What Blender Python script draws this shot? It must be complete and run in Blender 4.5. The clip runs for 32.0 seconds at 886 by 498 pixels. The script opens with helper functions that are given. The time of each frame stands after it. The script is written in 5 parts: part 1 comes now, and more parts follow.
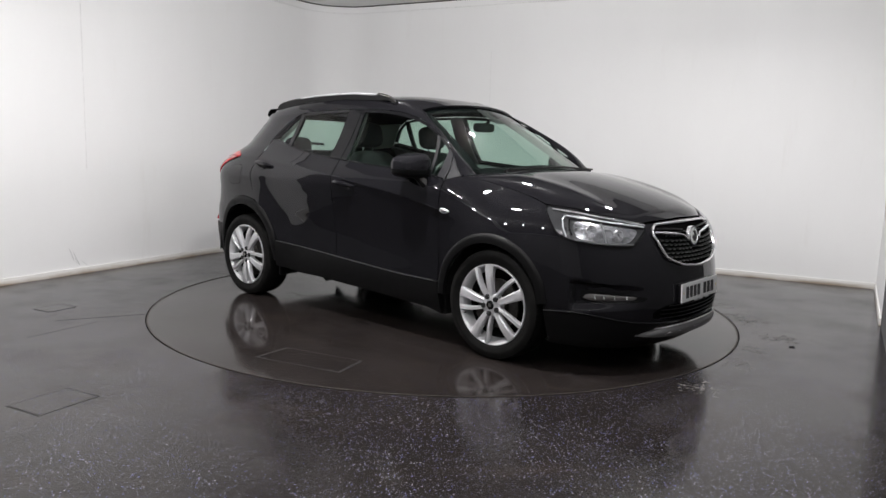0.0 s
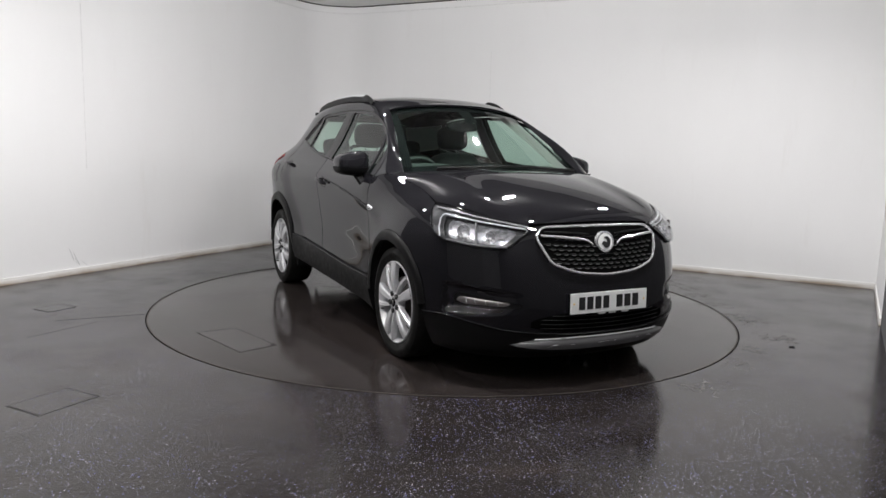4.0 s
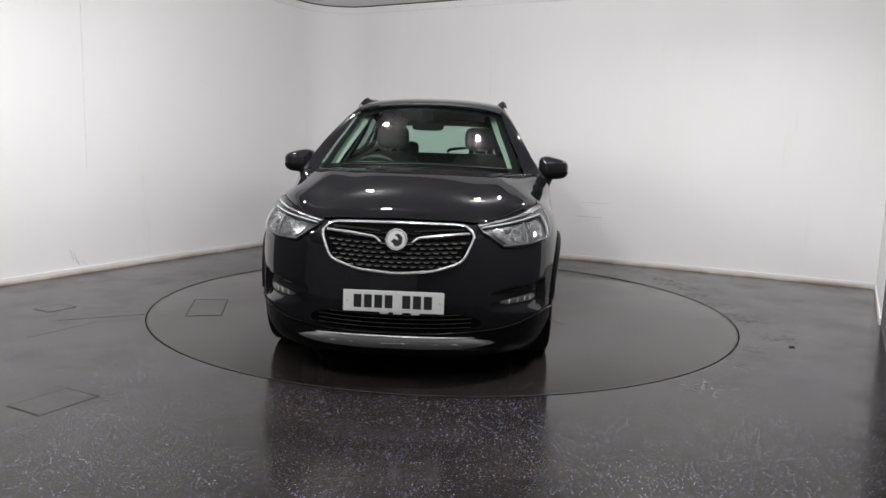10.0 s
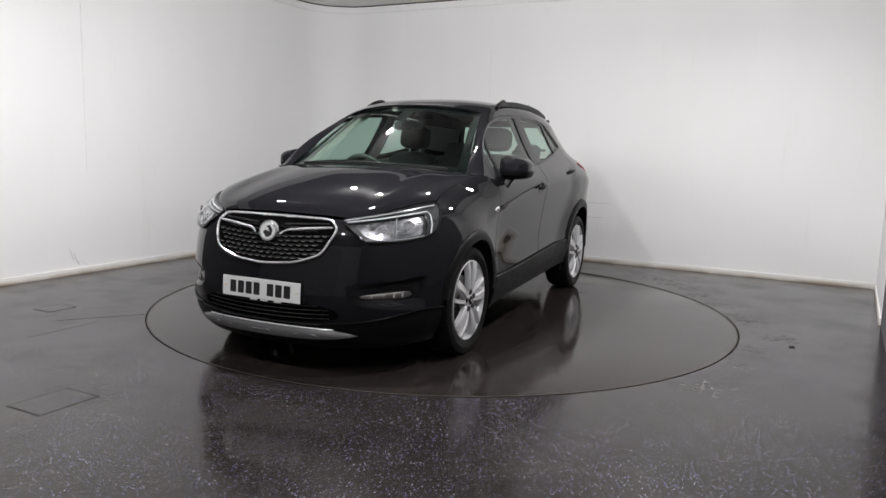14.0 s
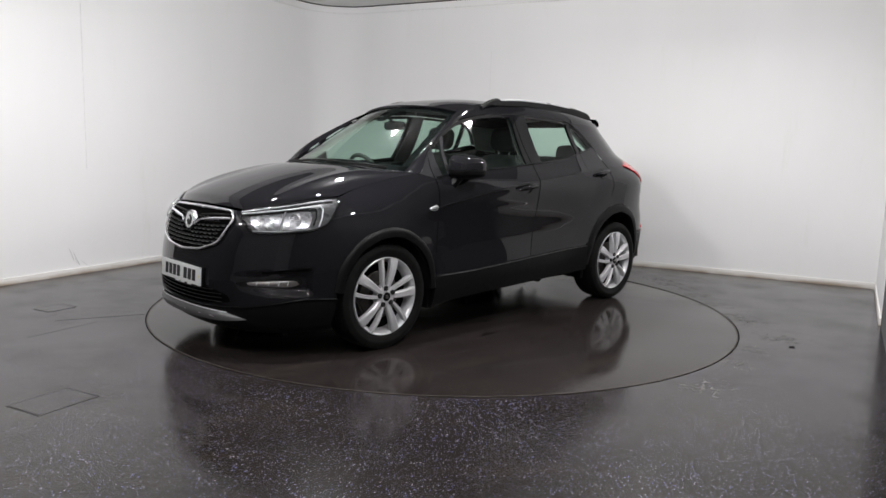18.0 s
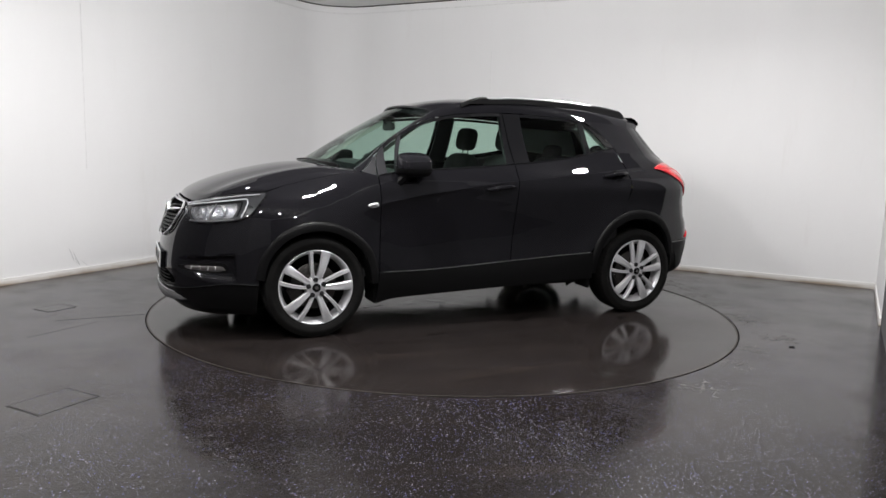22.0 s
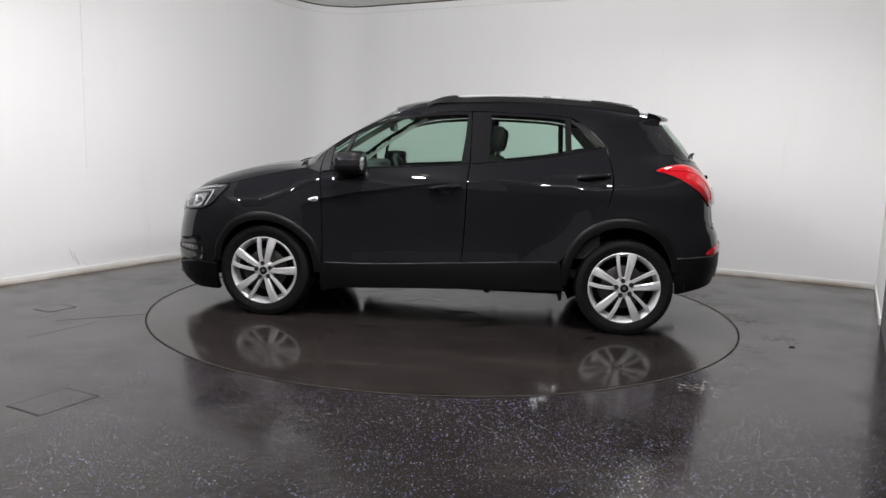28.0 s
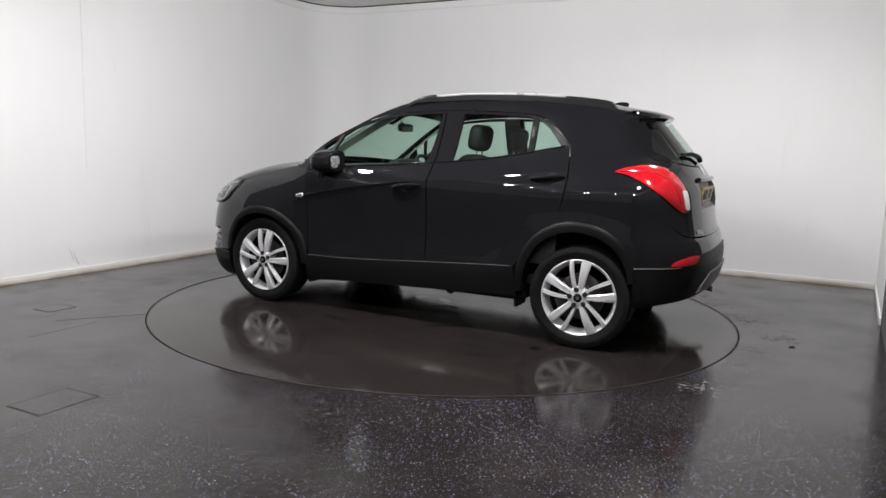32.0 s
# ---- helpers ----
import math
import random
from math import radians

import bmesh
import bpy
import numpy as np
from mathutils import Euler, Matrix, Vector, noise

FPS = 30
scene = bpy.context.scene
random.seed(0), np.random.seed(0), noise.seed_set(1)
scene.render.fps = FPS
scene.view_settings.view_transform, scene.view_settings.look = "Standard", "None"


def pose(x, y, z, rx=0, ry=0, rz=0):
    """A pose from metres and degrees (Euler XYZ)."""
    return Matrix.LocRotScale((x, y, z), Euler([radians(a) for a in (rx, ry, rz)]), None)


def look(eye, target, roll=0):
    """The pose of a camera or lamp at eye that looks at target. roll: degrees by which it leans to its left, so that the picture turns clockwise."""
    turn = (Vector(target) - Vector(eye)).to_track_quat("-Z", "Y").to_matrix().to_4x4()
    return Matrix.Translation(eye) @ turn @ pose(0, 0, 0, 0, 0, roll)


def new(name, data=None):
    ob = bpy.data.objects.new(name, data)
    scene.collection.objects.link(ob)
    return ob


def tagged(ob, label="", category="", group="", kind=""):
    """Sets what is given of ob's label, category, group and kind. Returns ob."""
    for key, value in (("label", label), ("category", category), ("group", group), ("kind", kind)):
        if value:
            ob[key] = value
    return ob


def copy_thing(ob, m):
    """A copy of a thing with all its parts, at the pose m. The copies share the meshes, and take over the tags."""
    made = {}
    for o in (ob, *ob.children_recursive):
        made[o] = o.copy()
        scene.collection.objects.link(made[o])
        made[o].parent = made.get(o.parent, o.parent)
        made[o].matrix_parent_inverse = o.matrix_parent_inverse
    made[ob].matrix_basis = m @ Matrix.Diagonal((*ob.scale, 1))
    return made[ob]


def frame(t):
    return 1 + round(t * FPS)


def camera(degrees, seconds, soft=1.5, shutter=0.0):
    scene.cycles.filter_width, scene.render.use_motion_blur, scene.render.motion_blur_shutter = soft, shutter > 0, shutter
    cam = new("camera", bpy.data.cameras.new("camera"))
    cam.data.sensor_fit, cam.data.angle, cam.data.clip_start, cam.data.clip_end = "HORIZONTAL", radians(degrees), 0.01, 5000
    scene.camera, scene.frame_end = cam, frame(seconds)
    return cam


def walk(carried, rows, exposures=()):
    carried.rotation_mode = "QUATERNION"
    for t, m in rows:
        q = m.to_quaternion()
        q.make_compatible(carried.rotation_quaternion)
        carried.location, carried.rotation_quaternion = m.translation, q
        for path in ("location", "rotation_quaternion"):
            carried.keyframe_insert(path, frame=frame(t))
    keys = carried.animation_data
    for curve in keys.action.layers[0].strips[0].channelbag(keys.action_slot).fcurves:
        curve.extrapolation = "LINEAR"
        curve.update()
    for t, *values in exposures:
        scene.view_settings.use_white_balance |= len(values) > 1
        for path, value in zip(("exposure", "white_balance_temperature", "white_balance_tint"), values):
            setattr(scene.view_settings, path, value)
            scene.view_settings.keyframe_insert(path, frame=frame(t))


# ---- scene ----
# ---------- camera: it stands still beside the wall ----------
cam = camera(63.0, 32.0)
EYE = Vector((0.0, -5.7478, 1.2478))
PAN, TILT, LEAN = radians(0.1156), radians(-7.9778), 1.677
AIM = EYE + Vector((-math.sin(PAN) * math.cos(TILT), math.cos(PAN) * math.cos(TILT), math.sin(TILT)))
walk(cam, [(0.0, look(EYE, AIM, LEAN)), (32.0, look(EYE, AIM, LEAN))], exposures=[(0.0, 0.0), (32.0, 0.0)])

# ---------- plan of the studio: n runs across the room, d towards the far wall ----------
N_AXIS, D_AXIS = Vector((0.891, -0.454, 0)), Vector((0.454, 0.891, 0))
N_LEFT, N_RIGHT, D_BACK, D_FRONT = -3.36, 3.21, 3.01, -6.6
D_LEFT_DARK, D_RIGHT_DARK, CORNER_R, CEILING_Z, TABLE_R = -1.85, 1.2, 0.6, 3.03, 2.228
N_RIGHT_DARK, N_FAR = 3.135, 2.90  # the right wall closes in a little towards the camera


def plan(n, d, z=0.0):
    return N_AXIS * n + D_AXIS * d + Vector((0, 0, z))


# ---------- world and lamps ----------
world = bpy.data.worlds.new("studio_world")
world.use_nodes = True
world.node_tree.nodes["Background"].inputs["Color"].default_value = (0.8, 0.85, 1.0, 1)
world.node_tree.nodes["Background"].inputs["Strength"].default_value = 0.02
scene.world = world
# (n, d, share of power, drop below the ceiling): a row of six on the camera's side, three beside the turntable, three far ones
LAMP_SPOTS = [(-2.4 + 0.96 * k, -3.8, 1.10, 0.42) for k in range(6)]
# The three far lamps are unseen, added to brighten the far walls.
LAMP_SPOTS += [(-1.4, -1.5, 0.60, 0.42), (0.2, -1.7, 0.9, 0.42), (2.0, -1.5, 0.80, 0.42), (-1.05, 0.05, 1.10, 0.18), (0.45, 0.45, 0.72, 0.18), (1.8, 0.8, 0.66, 0.42)]
GLOBE_WATTS, DOWN_WATTS, LAMP_R = 95.0, 47.5, 0.044
for n, d, share, drop in LAMP_SPOTS:
    lamp = bpy.data.lights.new("globe_light", "POINT")
    lamp.shadow_soft_size, lamp.energy, lamp.color = LAMP_R, GLOBE_WATTS * share, (1.0, 0.98, 0.975)
    new("globe_light", lamp).matrix_world = Matrix.Translation(plan(n, d, CEILING_Z - drop))
    if d > -3.0 and drop > 0.2:
        # No fixture of its own: extra light added to even out the walls.
        lamp = bpy.data.lights.new("down_fill", "AREA")
        lamp.shape, lamp.size, lamp.energy, lamp.color = "DISK", 0.12, DOWN_WATTS * share, (1.0, 0.98, 0.975)
        new("down_fill", lamp).matrix_world = Matrix.Translation(plan(n, d, CEILING_Z - drop - 0.085))


# ---------- materials ----------
class Nodes:
    """A short way to write node trees."""

    def __init__(self, name):
        self.mat = bpy.data.materials.new(name)
        self.mat.use_nodes = True
        self.tree = self.mat.node_tree
        self.bsdf = self.tree.nodes["Principled BSDF"]
        self.out = self.tree.nodes["Material Output"]
        self.coord = self.tree.nodes.new("ShaderNodeTexCoord").outputs["Object"]

    def put(self, socket, value):
        s = self.bsdf.inputs[socket]
        if hasattr(value, "is_linked"):
            self.tree.links.new(value, s)
        else:
            s.default_value = value
        return self

    def link(self, a, b):
        self.tree.links.new(a, b)

    def noise(self, scale, detail=4.0, rough=0.6, stretch=None):
        n = self.tree.nodes.new("ShaderNodeTexNoise")
        n.inputs["Scale"].default_value, n.inputs["Detail"].default_value, n.inputs["Roughness"].default_value = scale, detail, rough
        src = self.coord
        if stretch:
            m = self.tree.nodes.new("ShaderNodeMapping")
            m.inputs["Scale"].default_value = stretch
            self.link(src, m.inputs["Vector"])
            src = m.outputs["Vector"]
        self.link(src, n.inputs["Vector"])
        return n.outputs["Fac"]

    def cells(self, scale, feature="F1"):
        n = self.tree.nodes.new("ShaderNodeTexVoronoi")
        n.feature = feature
        n.inputs["Scale"].default_value = scale
        self.link(self.coord, n.inputs["Vector"])
        return n.outputs

    def ramp(self, fac, stops):
        n = self.tree.nodes.new("ShaderNodeValToRGB")
        el = n.color_ramp.elements
        while len(el) < len(stops):
            el.new(0.5)
        for e, (pos, c) in zip(el, stops):
            e.position, e.color = pos, (*(c if isinstance(c, tuple) else (c, c, c)), 1)
        self.link(fac, n.inputs["Fac"])
        return n.outputs["Color"]

    def maps(self, fac, a, b, lo, hi):
        n = self.tree.nodes.new("ShaderNodeMapRange")
        for k, v in zip(("From Min", "From Max", "To Min", "To Max"), (a, b, lo, hi)):
            n.inputs[k].default_value = v
        self.link(fac, n.inputs["Value"])
        return n.outputs["Result"]

    def mix(self, fac, a, b, blend="MIX"):
        n = self.tree.nodes.new("ShaderNodeMix")
        n.data_type, n.blend_type = "RGBA", blend
        for k, v in ((0, fac), (6, a), (7, b)):
            if hasattr(v, "is_linked"):
                self.link(v, n.inputs[k])
            else:
                n.inputs[k].default_value = v if k == 0 else (*v, 1)
        return n.outputs[2]

    def times(self, a, b):
        n = self.tree.nodes.new("ShaderNodeMath")
        n.operation = "MULTIPLY"
        self.link(a, n.inputs[0])
        self.link(b, n.inputs[1])
        return n.outputs[0]

    def bump(self, height, strength, distance):
        n = self.tree.nodes.new("ShaderNodeBump")
        n.inputs["Strength"].default_value, n.inputs["Distance"].default_value = strength, distance
        self.link(height, n.inputs["Height"])
        return self.put("Normal", n.outputs["Normal"])


def plain(name, colour, rough, metal=0.0, coat=0.0, grain=0.12, scale=60.0, bump=0.0, spec=0.5):
    m = Nodes(name)
    f = m.noise(scale, 5)
    lo, hi = [tuple(c * k for c in colour) for k in (1 - grain, 1 + grain)]
    m.put("Base Color", m.ramp(f, [(0.3, lo), (0.7, hi)])).put("Metallic", metal)
    m.put("Roughness", m.maps(m.noise(scale * 0.13, 3), 0.3, 0.7, rough * 0.85, min(1.0, rough * 1.15)))
    m.put("Coat Weight", coat).put("Coat Roughness", 0.02).put("Specular IOR Level", spec)
    if bump:
        m.bump(f, bump, 0.002)
    return m.mat


def car_paint():
    m = Nodes("black_metallic_paint")
    flake = m.cells(900.0)["Color"]
    m.put("Base Color", m.mix(m.maps(flake, 0, 1, 0, 0.5), (0.0060, 0.0059, 0.0068), (0.0145, 0.0140, 0.0180)))
    m.put("Metallic", 0.0).put("Roughness", 0.4).put("Specular IOR Level", 0.0).put("Coat Weight", 1.0).put("Coat IOR", 1.42)
    m.put("Coat Roughness", m.maps(m.noise(3.0, 3), 0.3, 0.7, 0.004, 0.014))
    return m.mat


def glass(name, tint):
    """A clear pane: see-through with a Fresnel gloss."""
    m = Nodes(name)
    t = m.tree.nodes.new("ShaderNodeBsdfTransparent")
    g = m.tree.nodes.new("ShaderNodeBsdfGlossy")
    w = m.tree.nodes.new("ShaderNodeLayerWeight")
    p = m.tree.nodes.new("ShaderNodeMath")
    f = m.tree.nodes.new("ShaderNodeMath")
    x = m.tree.nodes.new("ShaderNodeMixShader")
    t.inputs["Color"].default_value = (*tint, 1)
    g.inputs["Roughness"].default_value = 0.015
    w.inputs["Blend"].default_value = 0.5
    p.operation, p.inputs[1].default_value = "POWER", 5.0
    f.operation, f.inputs[1].default_value, f.inputs[2].default_value = "MULTIPLY_ADD", 0.96, 0.04
    m.link(w.outputs["Facing"], p.inputs[0])
    m.link(p.outputs[0], f.inputs[0])
    m.link(f.outputs[0], x.inputs[0])
    m.link(t.outputs[0], x.inputs[1])
    m.link(g.outputs[0], x.inputs[2])
    m.link(x.outputs[0], m.out.inputs["Surface"])
    return m.mat


def floor_material(name, fleck, smooth, rough):
    """Dark safety vinyl: worn, slightly damp, with fine blue and white flecks."""
    m = Nodes(name)
    big, mid, fine = m.noise(0.55, 5), m.noise(2.6, 6, 0.65), m.noise(45, 4)
    col = m.mix(m.maps(mid, 0.35, 0.7, 0, 1), (0.0160, 0.0130, 0.0120), (0.0245, 0.0200, 0.0184))
    col = m.mix(m.maps(fine, 0.3, 0.75, 0, 0.5), col, (0.013, 0.0108, 0.0102))
    zone = m.maps(m.noise(0.8, 4, 0.6), 0.36, 0.56, 0.55 * fleck, fleck)
    for scale, near, far, strength in ((72.0, 0.12, 0.22, 1.0), (140.0, 0.13, 0.26, 0.6)):
        cell = m.cells(scale)
        spot = m.maps(cell["Distance"], near, far, strength, 0)
        keep = m.ramp(cell["Color"], [(0.0, 0.0), (0.47, 0.0), (0.49, 1.0), (1.0, 1.0)])
        tone = m.ramp(cell["Color"], [(0.0, (0.15, 0.17, 0.50)), (0.55, (0.16, 0.18, 0.52)), (0.58, (0.62, 0.62, 0.68)), (0.64, (0.21, 0.23, 0.58)), (0.70, (0.42, 0.42, 0.50)), (1.0, (0.15, 0.17, 0.46))])
        col = m.mix(m.times(m.times(spot, keep), zone), col, tone)
    stain = m.noise(1.9, 7, 0.72, (1.0, 1.6, 1.0))
    col = m.mix(m.maps(stain, 0.56, 0.72, 0, 0.75), col, (0.0085, 0.0066, 0.0060))
    dust = m.noise(3.1, 8, 0.75, (1.7, 0.8, 1.0))
    col = m.mix(m.maps(dust, 0.60, 0.78, 0, 0.40), col, (0.055, 0.046, 0.040))
    streak = m.noise(1.3, 8, 0.7, (0.55, 3.4, 1.0))
    col = m.mix(m.maps(streak, 0.56, 0.72, 0, 0.55), col, (0.048, 0.036, 0.029))
    m.put("Base Color", col)
    wet = m.maps(m.noise(1.4, 7, 0.68), 0.36, 0.64, smooth, rough)
    m.put("Roughness", wet).put("Specular IOR Level", 0.33)
    return m.bump(m.noise(160, 3), 0.03, 0.001).mat


def wall_material():
    m = Nodes("white_wall_paint")
    f = m.noise(1.1, 5, 0.55, (1, 1, 0.25))
    col = m.ramp(f, [(0.25, (0.80, 0.80, 0.80)), (0.75, (0.84, 0.84, 0.845))])
    smear = m.noise(6.5, 6, 0.7, (1.0, 1.0, 0.12))
    col = m.mix(m.maps(smear, 0.60, 0.8, 0, 0.16), col, (0.60, 0.57, 0.52))
    m.put("Base Color", col).put("Roughness", 0.55)
    return m.bump(m.noise(55, 4), 0.05, 0.002).mat


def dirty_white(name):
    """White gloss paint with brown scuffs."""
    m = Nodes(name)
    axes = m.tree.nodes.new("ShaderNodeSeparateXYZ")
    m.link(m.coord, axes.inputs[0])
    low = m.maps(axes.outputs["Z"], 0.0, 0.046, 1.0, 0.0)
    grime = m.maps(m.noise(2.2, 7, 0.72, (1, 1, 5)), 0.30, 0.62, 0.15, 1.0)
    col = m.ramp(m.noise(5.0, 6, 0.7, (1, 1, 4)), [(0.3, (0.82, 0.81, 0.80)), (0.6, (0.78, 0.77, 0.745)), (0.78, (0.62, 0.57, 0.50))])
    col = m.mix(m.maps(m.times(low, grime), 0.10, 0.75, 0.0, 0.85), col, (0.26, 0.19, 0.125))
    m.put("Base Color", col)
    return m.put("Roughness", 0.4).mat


def tread_rubber():
    m = Nodes("tyre_rubber")
    f = m.noise(25, 5)
    m.put("Base Color", m.ramp(f, [(0.3, (0.005, 0.005, 0.005)), (0.7, (0.010, 0.0097, 0.0093))])).put("Roughness", m.maps(m.noise(9, 4), 0.35, 0.65, 0.42, 0.68)).put("Specular IOR Level", 0.12)
    return m.bump(f, 0.08, 0.002).mat


def glow(name, colour, strength):
    m = Nodes(name)
    m.put("Base Color", (*colour, 1)).put("Emission Color", (*colour, 1)).put("Emission Strength", strength)
    return m.mat


PAINT = car_paint()
PLASTIC = plain("black_textured_plastic", (0.0052, 0.0052, 0.0055), 0.44, grain=0.2, scale=220, bump=0.12, spec=0.15)
GLOSS_BLACK = plain("gloss_black_trim", (0.008, 0.008, 0.009), 0.85, coat=0.8, spec=0.0)
DARK = plain("dark_underside", (0.009, 0.009, 0.009), 0.8, spec=0.15)
GRILLE_BLACK = plain("matt_black_backing", (0.004, 0.004, 0.004), 0.9, spec=0.0)
CLOTH = plain("charcoal_seat_cloth", (0.019, 0.019, 0.020), 0.9, grain=0.35, scale=150, bump=0.2)
TRIM_GREY = plain("dark_cabin_plastic", (0.038, 0.038, 0.039), 0.6, scale=120, bump=0.1)
PALE_TRIM = plain("pale_headlining", (0.30, 0.30, 0.28), 0.9, scale=120)
CHROME = plain("chrome", (0.88, 0.88, 0.90), 0.13, metal=0.75, grain=0.04)
SILVER = plain("silver_wheel_paint", (0.60, 0.60, 0.62), 0.34, metal=0.35, coat=0.4, grain=0.05)
SATIN = plain("satin_silver_plastic", (0.15, 0.15, 0.154), 0.42, metal=0.35, grain=0.06)
SATIN_BRIGHT = plain("satin_aluminium", (0.70, 0.70, 0.72), 0.30, metal=0.5, grain=0.05)
STEEL = plain("brushed_steel", (0.35, 0.34, 0.33), 0.38, metal=1.0, scale=90)
STEEL_DARK = plain("dull_dark_steel", (0.065, 0.057, 0.050), 0.45, metal=0.3, grain=0.3)
RUST = plain("brake_cast_iron", (0.055, 0.048, 0.044), 0.6, metal=0.5, grain=0.3)
RUBBER = tread_rubber()
SIDE_GLASS = glass("green_tinted_glass", (0.70, 0.84, 0.77))
SCREEN_GLASS = glass("windscreen_glass", (0.68, 0.83, 0.76))
LENS = glass("clear_lens", (0.94, 0.95, 0.96))
def crystal():
    """Faceted chrome inside a lamp."""
    m = Nodes("faceted_lamp_chrome")
    c = m.cells(55.0)
    m.put("Base Color", m.mix(m.maps(c["Color"], 0, 1, 0, 1), (0.10, 0.10, 0.11), (0.80, 0.80, 0.83))).put("Metallic", 0.85).put("Roughness", 0.17)
    return m.bump(c["Color"], 0.9, 0.012).mat


CRYSTAL = crystal()
LAMP_DARK = plain("dark_lamp_housing", (0.03, 0.03, 0.032), 0.3, metal=0.2)
SAIL = plain("satin_black_trim", (0.014, 0.014, 0.016), 0.5, grain=0.1, spec=0.12)
DISC = plain("worn_brake_disc", (0.07, 0.066, 0.062), 0.42, metal=0.8, grain=0.2)
RED_LENS = plain("red_lamp_lens", (0.46, 0.005, 0.012), 0.10, coat=1.0, grain=0.25, scale=90)
WHITE_LENS = plain("white_lamp_lens", (0.78, 0.78, 0.80), 0.12, coat=1.0, grain=0.15, scale=200)
DRL = plain("milky_light_guide", (0.58, 0.59, 0.61), 0.2, coat=0.6, grain=0.03)
PLATE_WHITE = plain("white_plate_plastic", (0.74, 0.75, 0.75), 0.35, grain=0.03)
PLATE_YELLOW = plain("yellow_plate_plastic", (0.72, 0.50, 0.06), 0.35, grain=0.04)
PLATE_INK = plain("plate_black", (0.012, 0.012, 0.013), 0.5)
FLOOR = floor_material("speckled_floor_vinyl", 1.0, 0.10, 0.27)
TABLE = floor_material("worn_turntable_vinyl", 0.12, 0.07, 0.19)
WALL = wall_material()
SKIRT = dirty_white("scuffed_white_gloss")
CEIL_DARK = plain("dark_ceiling_tone", (0.10, 0.10, 0.10), 0.9, grain=0.15, scale=20)
CEIL = plain("white_ceiling_paint", (0.78, 0.78, 0.77), 0.8, grain=0.04, scale=4)
GROOVE = plain("dark_joint", (0.008, 0.007, 0.007), 0.7)
PANEL_GLOW = glow("lamp_globe", (0.985, 0.98, 0.985), 30.0)
WHITE_METAL = plain("white_powder_coat", (0.75, 0.75, 0.75), 0.4)
# Grey, dim and dark tones of out-of-view walls, set for the car's reflections.
GREY_WALL = plain("grey_reflected_wall", (0.30, 0.30, 0.305), 0.7, grain=0.08, scale=3)
MARK = plain("grey_rub_mark", (0.52, 0.52, 0.53), 0.6, grain=0.2, scale=40)
DIM_WALL = plain("dim_reflected_wall", (0.22, 0.22, 0.223), 0.9, grain=0.3, scale=8)
DARK_WALL = plain("dark_reflected_wall", (0.075, 0.075, 0.077), 0.9, grain=0.3, scale=8)
SCUFF = plain("pale_dried_scuff", (0.125, 0.12, 0.117), 0.6, grain=0.5, scale=30)
GRIME = plain("dark_drag_mark", (0.010, 0.008, 0.0072), 0.45, grain=0.4, scale=18)
DAMP = plain("damp_film", (0.007, 0.006, 0.0056), 0.035, grain=0.3, scale=12, spec=0.4)


# ---------- mesh tools ----------
def mesh_of(name, verts, faces, mat, smooth=40.0):
    me = bpy.data.meshes.new(name)
    me.from_pydata([tuple(map(float, v)) for v in verts], [], [tuple(map(int, f)) for f in faces])
    me.validate()
    if smooth:
        me.polygons.foreach_set("use_smooth", [True] * len(me.polygons))
        me.set_sharp_from_angle(angle=radians(smooth))
    me.materials.append(mat)
    me.update()
    return me


def part(name, geo, mat, parent=None, label="", at=None, smooth=40.0):
    """One mesh object from (verts, faces), under a thing or a part."""
    ob = new(name, mesh_of(name, geo[0], geo[1], mat, smooth))
    if parent:
        ob.parent = parent
    if at is not None:
        ob.matrix_basis = at
    return tagged(ob, label)


def empty(name, m=None):
    ob = new(name)
    ob.empty_display_size = 0.1
    if m is not None:
        ob.matrix_basis = m
    return ob


def join(*geos):
    verts, faces = [], []
    for v, f in geos:
        k = len(verts)
        verts += [tuple(p) for p in v]
        faces += [tuple(i + k for i in q) for q in f]
    return verts, faces


def moved(geo, m):
    return [tuple(m @ Vector(v)) for v in geo[0]], geo[1]


def mirror(geo):
    """The same piece for the other side of the car."""
    return [(v[0], -v[1], v[2]) for v in geo[0]], [tuple(reversed(f)) for f in geo[1]]


def box(x0, x1, y0, y1, z0, z1, bevel=0.0):
    bm = bmesh.new()
    bmesh.ops.create_cube(bm, size=1.0)
    for v in bm.verts:
        v.co = Vector((x0 + (v.co.x + 0.5) * (x1 - x0), y0 + (v.co.y + 0.5) * (y1 - y0), z0 + (v.co.z + 0.5) * (z1 - z0)))
    if bevel:
        bmesh.ops.bevel(bm, geom=bm.edges[:], offset=bevel, segments=2, affect="EDGES", clamp_overlap=True)
    bm.verts.index_update()
    geo = [tuple(v.co) for v in bm.verts], [tuple(v.index for v in f.verts) for f in bm.faces]
    bm.free()
    return geo


